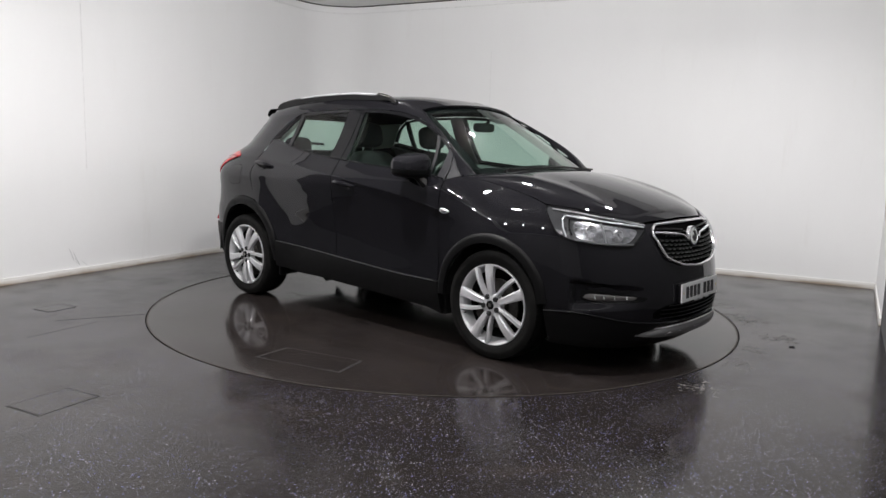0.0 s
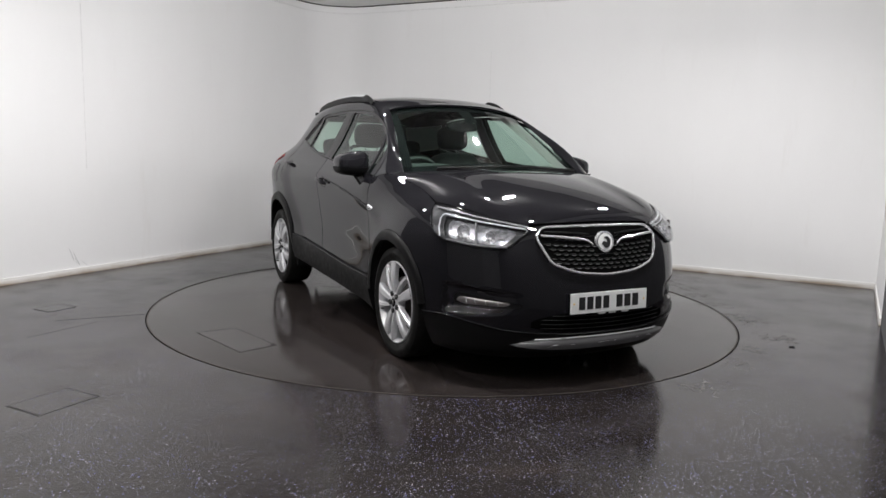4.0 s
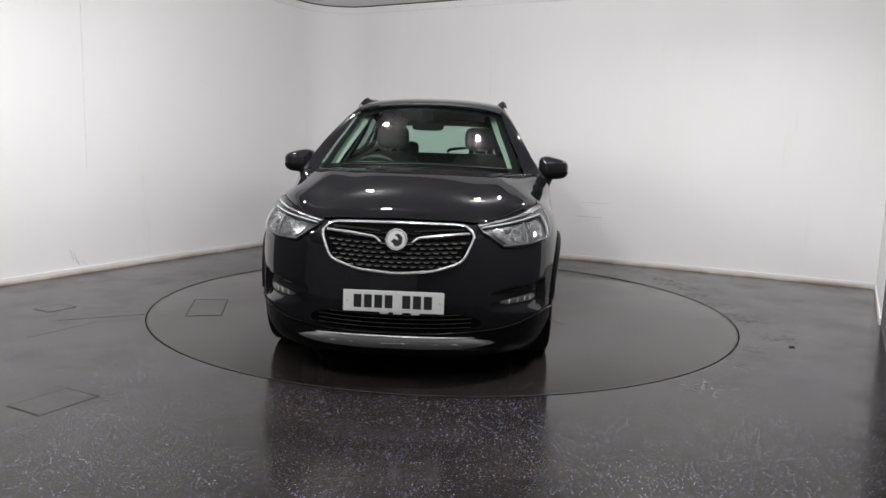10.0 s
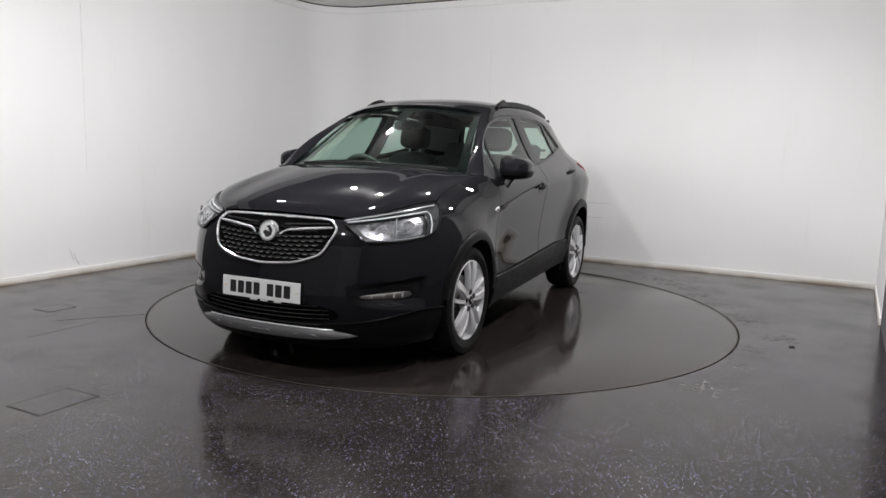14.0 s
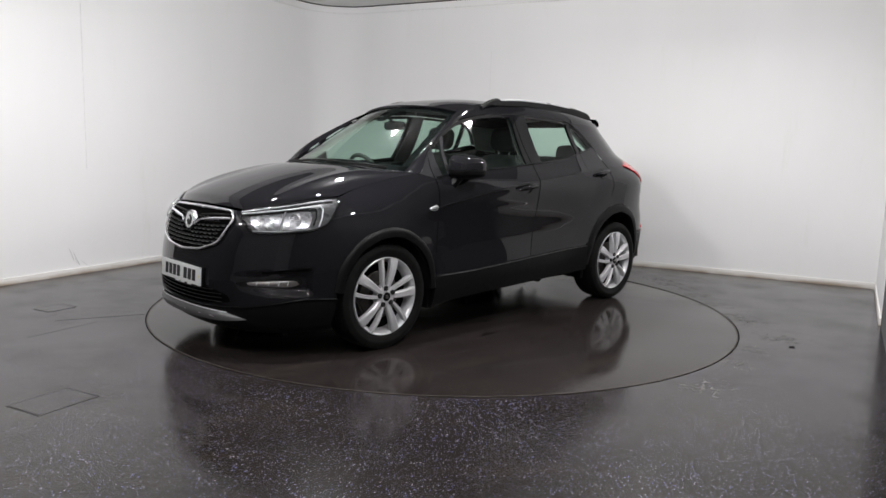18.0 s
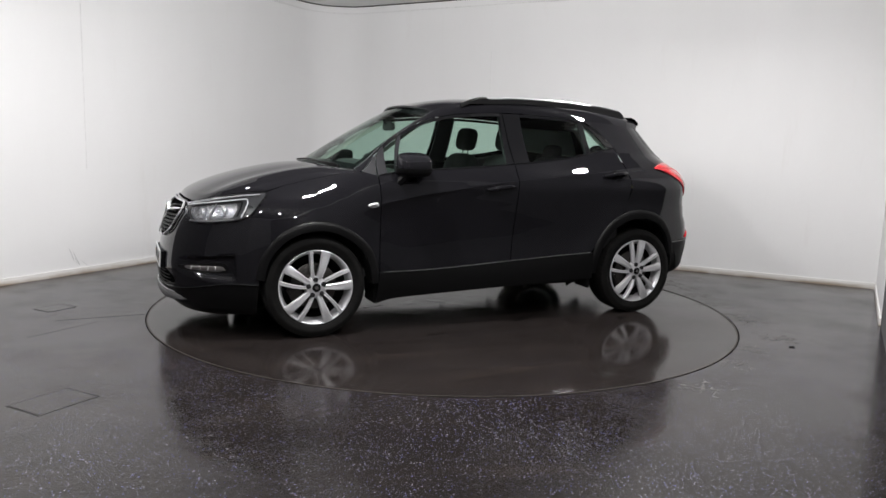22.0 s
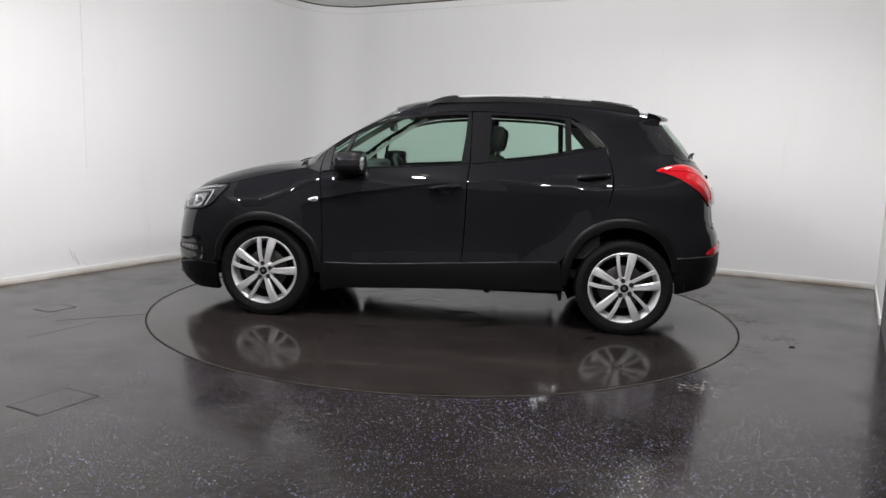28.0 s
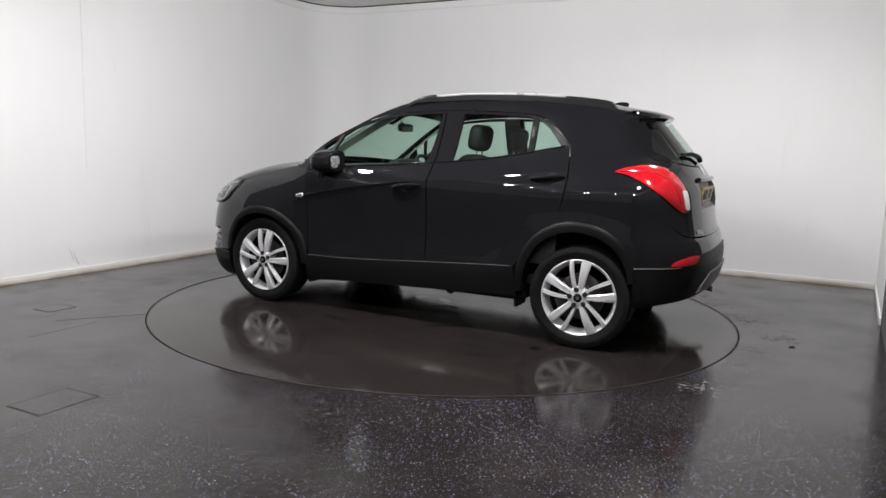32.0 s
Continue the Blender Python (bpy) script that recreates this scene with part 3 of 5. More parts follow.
TAIL = profile((0.10, 1.720), (0.20, 1.840), (0.30, 1.925), (0.36, 1.968), (0.41, 1.978), (0.50, 2.001), (0.575, 2.008), (0.62, 2.004), (0.70, 1.985), (0.76, 1.955), (0.86, 1.935), (1.01, 1.915), (1.10, 1.878), (1.16, 1.842), (1.22, 1.800), (1.30, 1.745), (1.45, 1.620), (1.60, 1.501))
NP_REAR = profile((0.0, 16.0), (1.05, 16.0), (1.15, 13.0), (1.25, 8.5), (1.35, 8.0), (1.7, 8.0))
SHOULDER = profile((-1.6, 1.150), (-1.15, 1.122), (-0.7, 1.079), (-0.18, 1.024), (0.17, 0.984), (0.63, 0.916), (0.86, 0.861), (1.1, 0.80))
NP, MP, MP_REAR = 7.5, 2.3, 2.45
HAUNCH = profile((0.45, -0.66), (0.60, -0.80), (0.75, -0.93), (0.95, -1.01), (1.10, -1.03))


def ease(x, a, b):
    t = np.clip((np.asarray(x, float) - a) / (b - a), 0, 1)
    return t * t * (3 - 2 * t)


def half_width(x, z):
    """Half the body's width at length x and height z."""
    x, z = np.asarray(x, float), np.asarray(z, float)
    s = ease(x, 0.75, 1.45)
    w = W_MID(z) * (1 - s) + W_WING(z) * s
    end = np.where(x > 0, NOSE(z), TAIL(z))
    k = np.clip(1 - np.abs(x / end) ** np.where(x > 0, NP, NP_REAR(z)), 0, 1) ** np.where(x > 0, 1 / MP, 1 / MP_REAR)
    flare = (0.030 + 0.012 * (x < 0)) * np.exp(-((np.abs(x) - 1.2775) / 0.36) ** 2) * (1 - ease(z, 0.62, 0.92)) * ease(z, 0.15, 0.35)
    door = ease(x, -1.0, -0.7) * (1 - ease(x, 0.6, 0.86))
    dip = -0.008 * door * np.exp(-((z - (0.58 - 0.05 * x)) / 0.16) ** 2)
    behind = HAUNCH(z) - x
    dip = dip + 0.015 * ease(behind, -0.12, 0.14) * (1 - ease(behind, 0.35, 0.75)) * (1 - ease(z, 0.98, 1.12)) * ease(z, 0.36, 0.5) * (x < 0)
    crease = 0.013 * np.exp(-np.abs(z - SHOULDER(x)) / 0.045) * (1 - ease(x, 0.9, 1.1)) * ease(x, -1.6, -1.2)
    return np.where(k > 0, w * k + (dip + crease + flare) * ease(k, 0.45, 0.8), 0)


def side(p, lift=0.0):
    """Side-view points (x, z) on the body's flank."""
    p = np.asarray(p, float)
    return np.stack([p[:, 0], half_width(p[:, 0], p[:, 1]) + lift, p[:, 1]], 1)


def on_side(grid, lift=0.0):
    g = np.asarray(grid, float)
    return side(g.reshape(-1, 2), lift).reshape(*g.shape[:2], 3)


def wrap(p, lift=0.0, hub=1.0):
    """Points (angle in degrees round a post at (hub, 0), z) on the body's skin; for the rear, hub is negative."""
    p = np.asarray(p, float)
    a, z = np.radians(p[:, 0]), p[:, 1]
    cx, cy = np.cos(a) * (1 if hub > 0 else -1), np.sin(a)
    lo, hi = np.zeros(len(p)), np.full(len(p), 2.0)
    for _ in range(40):
        mid = (lo + hi) / 2
        x, y = hub + cx * mid, cy * mid
        inside = np.abs(y) < half_width(x, z)
        lo, hi = np.where(inside, mid, lo), np.where(inside, hi, mid)
    r = lo + lift
    return np.stack([hub + cx * r, cy * r, z], 1)


def on_wrap(grid, lift=0.0, hub=1.0):
    g = np.asarray(grid, float)
    return wrap(g.reshape(-1, 2), lift, hub).reshape(*g.shape[:2], 3)


def nose(p, lift=0.0):
    """Front-view points (y, z) on the nose."""
    p = np.asarray(p, float)
    y, z = p[:, 0], p[:, 1]
    k = np.clip(1 - (np.abs(y) / W_WING(z)) ** MP, 0, 1) ** (1 / NP)
    return np.stack([NOSE(z) * k + lift, y, z], 1)


def tail(p, lift=0.0):
    """Rear-view points (y, z) on the tail."""
    p = np.asarray(p, float)
    y, z = p[:, 0], p[:, 1]
    k = np.clip(1 - (np.abs(y) / W_MID(z)) ** MP_REAR, 0, 1) ** (1 / NP_REAR(z))
    return np.stack([-TAIL(z) * k - lift, y, z], 1)


car = tagged(empty("car"), "black compact crossover car with silver alloy wheels on the turntable", "car")
SIDES = ((1, "left"), (-1, "right"))


def both(name, geo, mat, parent=None, label="", smooth=40.0):
    """A part on the car's left and its mirror image on the right."""
    return [part(name, geo if s > 0 else mirror(geo), mat, parent[i] if isinstance(parent, list) else (parent or car), label, smooth=smooth)
            for i, (s, _) in enumerate(SIDES)]


# --- flank panels, by their outlines in side view ---
F_ARCH = [(1.641, 0.40), (1.614, 0.533), (1.520, 0.669), (1.408, 0.738), (1.277, 0.763), (1.146, 0.741), (1.013, 0.666), (0.917, 0.562), (0.872, 0.430), (0.862, 0.34)]
R_ARCH = [(-0.842, 0.33), (-0.852, 0.43), (-0.889, 0.569), (-0.984, 0.712), (-1.124, 0.795), (-1.268, 0.816), (-1.416, 0.782), (-1.528, 0.701), (-1.600, 0.579), (-1.625, 0.47)]
HOOD_EDGE = [(1.585, 0.945), (1.45, 0.982), (1.25, 1.030), (1.08, 1.066), (0.97, 1.080)]
wing = coons([(1.612, 0.54), (1.520, 0.672), (1.408, 0.741), (1.277, 0.766), (1.146, 0.744), (1.013, 0.669), (0.917, 0.565), (0.851, 0.43)],
             [(0.851, 0.43), (0.852, 0.70), (0.856, 0.93), (0.870, 1.052)],
             [(1.575, 0.938)] + [(x, z - 0.002) for x, z in HOOD_EDGE[1:]] + [(0.870, 1.052)],
             [(1.612, 0.54), (1.635, 0.70), (1.640, 0.85), (1.575, 0.938)], 44, 26)
wings = both("front_wing", sheet(on_side(wing)), PAINT)
front_door = coons([(0.842, 0.416), (0.47, 0.420), (-0.150, 0.456)], [(-0.150, 0.456), (-0.168, 0.796), (-0.178, 1.07), (-0.184, 1.140)],
                   [(0.862, 1.050), (0.713, 1.073), (0.482, 1.091), (0.091, 1.116), (-0.184, 1.140)], [(0.842, 0.416), (0.846, 0.70), (0.850, 0.93), (0.862, 1.050)], 40, 70)
front_doors = both("front_door", sheet(on_side(front_door)), PAINT)
rear_door = coons([(-0.158, 0.456), (-0.50, 0.474), (-0.835, 0.496)],
                  [(-0.835, 0.496), (-0.892, 0.575), (-0.984, 0.716), (-1.095, 0.792), (-1.150, 0.955), (-1.158, 1.095), (-1.118, 1.278)],
                  [(-0.192, 1.141), (-0.314, 1.150), (-0.708, 1.198), (-1.032, 1.262), (-1.118, 1.278)],
                  [(-0.158, 0.456), (-0.176, 0.796), (-0.186, 1.07), (-0.192, 1.141)], 40, 70)
rear_doors = both("rear_door", sheet(on_side(rear_door)), PAINT)
quarter = coons([(-1.103, 0.797), (-1.268, 0.820), (-1.416, 0.786), (-1.530, 0.705)],
                [(-1.530, 0.705), (-1.66, 0.86), (-1.73, 0.98), (-1.70, 1.10), (-1.70, 1.20)],
                [(-1.126, 1.282), (-1.30, 1.275), (-1.50, 1.245), (-1.70, 1.20)],
                [(-1.103, 0.797), (-1.158, 0.955), (-1.166, 1.095), (-1.126, 1.282)], 34, 30)
quarters = both("rear_quarter", sheet(on_side(quarter), 0), PAINT)

# --- cladding along sills and arches ---
sill = coons([(0.86, 0.195), (0.76, 0.222), (0.46, 0.240), (-0.29, 0.270), (-0.86, 0.292)], [(-0.86, 0.292), (-0.845, 0.42), (-0.835, 0.492)],
             [(0.848, 0.411), (0.47, 0.416), (-0.15, 0.452), (-0.835, 0.492)], [(0.86, 0.195), (0.86, 0.30), (0.848, 0.411)], 30, 10)
both("sill_cladding", sheet(on_side(sill, 0.018), 0.03), PLASTIC, label="matt black textured plastic sill cladding")
# A silver-coloured line stands in for the highlight on the sill's edge.
both("sill_highlight", tube(side(through_points([(0.82, 0.414), (0.47, 0.418), (-0.15, 0.454), (-0.82, 0.494)], 30), 0.020), 0.0016), SATIN, label="thin silver line painting the highlight along the sill edge")


def arch(outer, inner, mid):
    g = np.stack([through_points(o, 40) for o in (inner, mid, outer)], 0)
    rows = [g[0] * (1 - t) + g[2] * t for t in np.linspace(0, 1, 6)]
    lifts = (0.012, 0.015, 0.0165, 0.017, 0.0165, 0.005)
    return sheet(np.stack([side(r, l) for r, l in zip(rows, lifts)], 0), 0.035)


def inward(curve, hub, k):
    return [(hub + (x - hub) * k, HUB_Z + (z - HUB_Z) * k) for x, z in curve]


F_ARCH = [(AXLE + (x - AXLE) * 1.045, z) for x, z in F_ARCH]
R_ARCH = [(-AXLE + (x + AXLE) * 1.03, z) for x, z in R_ARCH]
both("arch_cladding", arch(F_ARCH, inward(F_ARCH, AXLE, 0.865), F_ARCH), PLASTIC, label="matt black wheel arch moulding")
both("arch_cladding", arch(R_ARCH, inward(R_ARCH, -AXLE, 0.865), R_ARCH), PLASTIC, label="matt black wheel arch moulding")
for hub in (AXLE, -AXLE):
    r = 0.375 if hub > 0 else 0.40
    row = [[(hub + r * math.cos(a), y, HUB_Z + 0.01 + r * math.sin(a)) for a in np.linspace(-0.02, math.pi + 0.02, 28)] for y in (0.42, 0.60, 0.845)]
    both("wheel_liner", sheet(row, 0, heart=np.array([hub, 0.6, HUB_Z])), DARK)
    flat = [[(hub + k * r * math.cos(a), 0.42, HUB_Z + 0.01 + k * r * math.sin(a)) for a in np.linspace(-0.5, math.pi + 0.5, 28)] for k in (0.0, 1.0)]
    both("liner_wall", sheet(flat, 0, heart=np.array([hub, -5, HUB_Z])), DARK)
part("floor_pan", join(box(-1.60, 1.95, -0.42, 0.42, 0.21, 0.36, 0.02), box(-0.88, 0.88, -0.76, 0.76, 0.245, 0.34, 0.02), box(-1.80, -1.66, -0.52, 0.52, 0.38, 0.5, 0.02), box(1.66, 1.84, -0.56, 0.56, 0.26, 0.5, 0.02)), DARK, car)
part("jacking_lug", box(-0.36, -0.31, 0.735, 0.79, 0.236, 0.30, 0.01), DARK, car)
part("jacking_lug", box(-0.36, -0.31, -0.79, -0.735, 0.236, 0.30, 0.01), DARK, car)
both("mud_flap", box(0.845, 0.87, 0.60, 0.80, 0.19, 0.34, 0.006), DARK)
both("mud_flap", box(-0.86, -0.835, 0.66, 0.83, 0.215, 0.34, 0.006), PLASTIC)
part("exhaust_pipe", tube([(-1.55, -0.45, 0.27), (-1.8, -0.47, 0.27), (-1.93, -0.48, 0.25)], 0.024, count=12), STEEL, car)

# --- greenhouse ---
ROOF_Z = profile((-1.55, 1.530), (-1.2, 1.590), (-0.8, 1.620), (-0.4, 1.629), (0.0, 1.625), (0.2, 1.606), (0.42, 1.556))
EDGE = [(1.00, 0.688, 1.086), (0.795, 0.634, 1.230), (0.575, 0.572, 1.376), (0.345, 0.522, 1.514), (0.10, 0.514, 1.577), (-0.40, 0.512, 1.597), (-0.90, 0.492, 1.585), (-1.25, 0.462, 1.550), (-1.52, 0.44, 1.500)]
DLO = [(0.995, 1.072), (0.951, 1.090), (0.854, 1.200), (0.717, 1.306), (0.482, 1.424), (0.324, 1.468), (0.164, 1.494), (-0.159, 1.513), (-0.33, 1.512), (-0.736, 1.497), (-0.883, 1.478)]
top = through_points(EDGE, 60)
low = side(through_points(DLO, 46))
rest = side(through_points([(-0.883, 1.478), (-1.05, 1.475), (-1.25, 1.462), (-1.50, 1.44)], 15))[1:]
low = np.vstack([low, rest])
t = np.linspace(0, 1, 7)[:, None, None]
rail_grid = low[None] * (1 - t) + top[None] * t
rail_grid[:, :, 1:] += (np.sin(t * math.pi) * np.array([0.006, 0.012]))
both("roof_side", sheet(rail_grid, 0), PAINT)
u = np.linspace(-1, 1, 25)
mid_top = [p for p in top if p[0] <= 0.37]
roof_rows = []
for p in mid_top:
    x = p[0] + 0.088 * (1 - u**2) * ease(p[0], 0.0, 0.345)
    roof_rows.append(np.stack([x, p[1] * u, p[2] + (ROOF_Z(x) - p[2]) * (1 - np.abs(u) ** 2.6)], 1))
part("roof", sheet(roof_rows, 0.012), PAINT, car)


def screen():
    n = 25
    u = np.linspace(-1, 1, n)
    edge = through_points(EDGE[:4], 22)
    rows = []
    for i, p in enumerate(edge):
        v = i / 21
        bow = (0.182 * (1 - v) + 0.092 * v) * (1 - u**2)
        lift = (0.033 * (1 - v) + 0.044 * v) * (1 - u**2)
        rows.append(np.stack([p[0] - 0.004 + bow, p[1] * 0.985 * u, p[2] - 0.006 + lift], 1))
    return np.array(rows)


SCREEN = screen()
windscreen = part("windscreen", sheet(SCREEN, 0.004), SCREEN_GLASS, car, "green-tinted windscreen")
inner = SCREEN[:, :, :] + np.array([-0.006, 0, -0.006])
part("black_border", join(sheet(inner[-3:], 0), sheet(inner[:3], 0), sheet(inner[:, :2], 0), sheet(inner[:, -2:], 0)), GLOSS_BLACK, windscreen, "black printed border")
part("sensor_patch", sheet(inner[-7:-2, 11:14], 0), GLOSS_BLACK, windscreen)
dpillar = coons([(-1.126, 1.282), (-1.30, 1.275), (-1.50, 1.245), (-1.70, 1.20)], [(-1.70, 1.20), (-1.63, 1.29), (-1.50, 1.44)],
                [(-0.883, 1.478), (-1.05, 1.475), (-1.25, 1.462), (-1.50, 1.44)], [(-1.126, 1.282), (-1.00, 1.410), (-0.883, 1.478)], 34, 16)
both("rear_pillar", sheet(on_side(dpillar), 0), PAINT)


def pane(b, r, t, l, nu=14, nv=10, lift=-0.012):
    return sheet(on_side(coons(b, r, t, l, nu, nv), lift), 0.003)


BELT = [(0.862, 1.054), (0.713, 1.077), (0.482, 1.095), (0.091, 1.120), (-0.184, 1.144), (-0.314, 1.154), (-0.708, 1.202), (-1.032, 1.266), (-1.118, 1.280)]
belt_z = profile(*BELT)
top_z = profile(*DLO)


def belt(a, b, up=0.0, n=6):
    return [(x, float(belt_z(x)) + up) for x in np.linspace(a, b, n)]


def head(a, b, down=0.0, n=8):
    return [(x, float(top_z(x)) - down) for x in np.linspace(a, b, n)]


both("window_pane", pane(belt(0.715, -0.125, 0.004), [(-0.125, 1.14), (-0.140, 1.33), (-0.150, 1.490)], head(0.64, -0.150, 0.022), [(0.715, 1.08), (0.69, 1.20), (0.64, 1.325)]),
     SIDE_GLASS, front_doors, "green-tinted door glass")
both("quarter_light", pane(belt(0.80, 0.742, 0.004), [(0.742, 1.075), (0.72, 1.18), (0.678, 1.30)], head(0.79, 0.678, 0.026), [(0.80, 1.07), (0.80, 1.15), (0.79, 1.225)], 8, 8), SIDE_GLASS, front_doors, "small fixed quarter light")
both("window_pane", pane(belt(-0.318, -0.845, 0.004), [(-0.845, 1.235), (-0.838, 1.35), (-0.830, 1.462)], head(-0.318, -0.830, 0.020), [(-0.318, 1.158), (-0.318, 1.33), (-0.318, 1.490)]),
                  SIDE_GLASS, rear_doors, "green-tinted door glass")
both("quarter_light", pane(belt(-0.885, -1.06, 0.004), [(-1.06, 1.277), (-1.05, 1.295), (-1.035, 1.315)], [(-0.875, 1.455), (-0.95, 1.405), (-1.035, 1.315)], [(-0.885, 1.245), (-0.88, 1.35), (-0.875, 1.455)], 8, 8),
     SIDE_GLASS, rear_doors, "small fixed quarter light")


def frame_piece(b, r, t, l, lift, nu=10, nv=8):
    return sheet(on_side(coons(b, r, t, l, nu, nv), lift), 0.02)


# pillars and frames round the side glass
both("door_pillar", frame_piece(belt(-0.125, -0.184, 0, 4), [(-0.184, 1.14), (-0.178, 1.33), (-0.172, 1.508)], head(-0.150, -0.172, 0.004, 4), [(-0.125, 1.14), (-0.140, 1.33), (-0.150, 1.508)], -0.004), GLOSS_BLACK, front_doors)
both("door_pillar", frame_piece(belt(-0.192, -0.318, 0, 4), [(-0.318, 1.15), (-0.318, 1.33), (-0.318, 1.508)], head(-0.180, -0.318, 0.004, 4), [(-0.192, 1.14), (-0.186, 1.33), (-0.180, 1.508)], -0.004), GLOSS_BLACK, rear_doors)
both("window_divider", frame_piece(belt(0.742, 0.715, 0, 3), [(0.715, 1.08), (0.69, 1.20), (0.64, 1.34)], head(0.678, 0.64, 0.004, 3), [(0.742, 1.075), (0.72, 1.18), (0.678, 1.315)], -0.006), SAIL, front_doors)
both("mirror_sail", frame_piece(belt(0.862, 0.80, 0, 3) , [(0.80, 1.07), (0.80, 1.15), (0.79, 1.250)], head(0.84, 0.79, 0.004, 3), [(0.862, 1.055), (0.86, 1.13), (0.84, 1.205)], -0.003), SAIL, front_doors)
both("wing_sail", frame_piece([(0.985, 1.073), (0.93, 1.062), (0.872, 1.056)], [(0.872, 1.056), (0.868, 1.12), (0.848, 1.200)], head(0.965, 0.848, 0.004, 4), [(0.985, 1.073), (0.978, 1.075), (0.965, 1.078)], -0.003), SAIL, car, label="black corner trim ahead of the front window")
both("window_divider", frame_piece(belt(-0.845, -0.885, 0, 3), [(-0.885, 1.24), (-0.88, 1.35), (-0.873, 1.475)], head(-0.830, -0.873, 0.004, 3), [(-0.845, 1.23), (-0.838, 1.35), (-0.830, 1.478)], -0.006), GLOSS_BLACK, rear_doors)
both("window_surround", sheet(np.stack([side(head(0.79, -0.15, 0.004, 30), -0.003), side(head(0.79, -0.15, 0.026, 30), -0.008)], 0), 0.012), GLOSS_BLACK, front_doors)
both("window_surround", sheet(np.stack([side(head(-0.318, -0.875, 0.004, 20), -0.003), side(head(-0.318, -0.875, 0.024, 20), -0.008)], 0), 0.012), GLOSS_BLACK, rear_doors)
both("quarter_surround", sheet(np.stack([side(through_points([(-0.872, 1.476), (-0.985, 1.405), (-1.125, 1.283)], 14), -0.003), side(through_points([(-0.872, 1.452), (-0.955, 1.395), (-1.055, 1.288)], 14), -0.010)], 0), 0.012), PLASTIC, rear_doors)
both("belt_seal", tube(side(belt(0.85, -0.18, 0.002, 20), 0.001), 0.006), GLOSS_BLACK, front_doors)
both("belt_seal", tube(side(belt(-0.20, -1.09, 0.002, 20), 0.001), 0.006), GLOSS_BLACK, rear_doors)

# --- roof rails, aerial, spoiler ---
RAIL = [(0.155, 0.552, 1.556), (0.06, 0.545, 1.596), (-0.04, 0.535, 1.616), (-0.10, 0.53, 1.612), (-0.35, 0.525, 1.624), (-0.75, 0.505, 1.620), (-1.0, 0.488, 1.606), (-1.12, 0.478, 1.598), (-1.24, 0.468, 1.584), (-1.33, 0.462, 1.566), (-1.36, 0.460, 1.532)]
rail_curve = through_points(RAIL, 60)
bright = np.array([p for p in rail_curve if -1.02 <= p[0] <= -0.06])
rails = both("roof_rail", tube(bright + [0, 0, 0.004], [0.010] + [0.0125] * 8 + [0.010], flat=0.7), SATIN_BRIGHT, label="bright roof rail on a dark base")


def rail_foot(a, b):
    top = np.array([p for p in rail_curve if min(a, b) <= p[0] <= max(a, b)])
    n = len(top)
    low = top.copy()
    low[:, 2] = np.minimum(top[:, 2] - 0.01, np.interp(-top[:, 0], [-p[0] for p in EDGE], [p[2] for p in EDGE])) + 0.0
    w = 0.02
    rows = [low + [0, w, -0.01], top + [0, w * 0.9, -0.004], top + [0, 0.002, 0.009 if b > -0.9 and a > 0 or a < -0.9 else 0.0], top + [0, -w * 0.9, -0.004], low + [0, -w, -0.01]]
    return sheet(np.array(rows), 0, heart=np.array([0, 0.5, 1.2]))


both("rail_base", rail_foot(-0.06, -1.02), PLASTIC, rails, "dark base under the rail")
both("rail_mount", rail_foot(0.155, -0.085), PLASTIC, rails, "dark front rail mount")
both("rail_mount", rail_foot(-0.995, -1.36), PLASTIC, rails, "dark rear rail mount")
fin = lump(0.055, 0.016, 0.026, 0.8, 0.8, 16, 10)
part("aerial", ([(x - 0.35 * max(z, 0), y * (1 - max(z, 0) * 20), z) for x, y, z in fin[0]], fin[1]), GLOSS_BLACK, car, "small shark-fin aerial", at=pose(-1.27, 0, 1.580))


def spoiler():
    u = np.linspace(-1, 1, 31)
    reach = 0.165 - 0.07 * np.abs(u) ** 3
    y = u * 0.495
    rows = []
    for f, dz in ((0.0, 0.0), (0.5, 0.004), (0.93, -0.004), (1.0, -0.014), (0.94, -0.030), (0.45, -0.052), (0.0, -0.085)):
        base = -1.42 - 0.04 * (1 - u**2)
        rows.append(np.stack([base - reach * f, y * (1 - 0.06 * f), 1.532 + 0.014 * (1 - np.abs(u) ** 2.4) - 0.030 * f + dz], 1))
    return sheet(rows, 0, heart=np.array([-1.5, 0, 1.49]))


part("roof_spoiler", spoiler(), PAINT, car, "black roof spoiler over the rear window")

# --- bonnet ---
EDGE_Z = profile((0, 0.874), (18, 0.866), (24, 0.858), (35, 0.902), (45, 0.936), (54, 0.950))
FRONT_A = 53.0


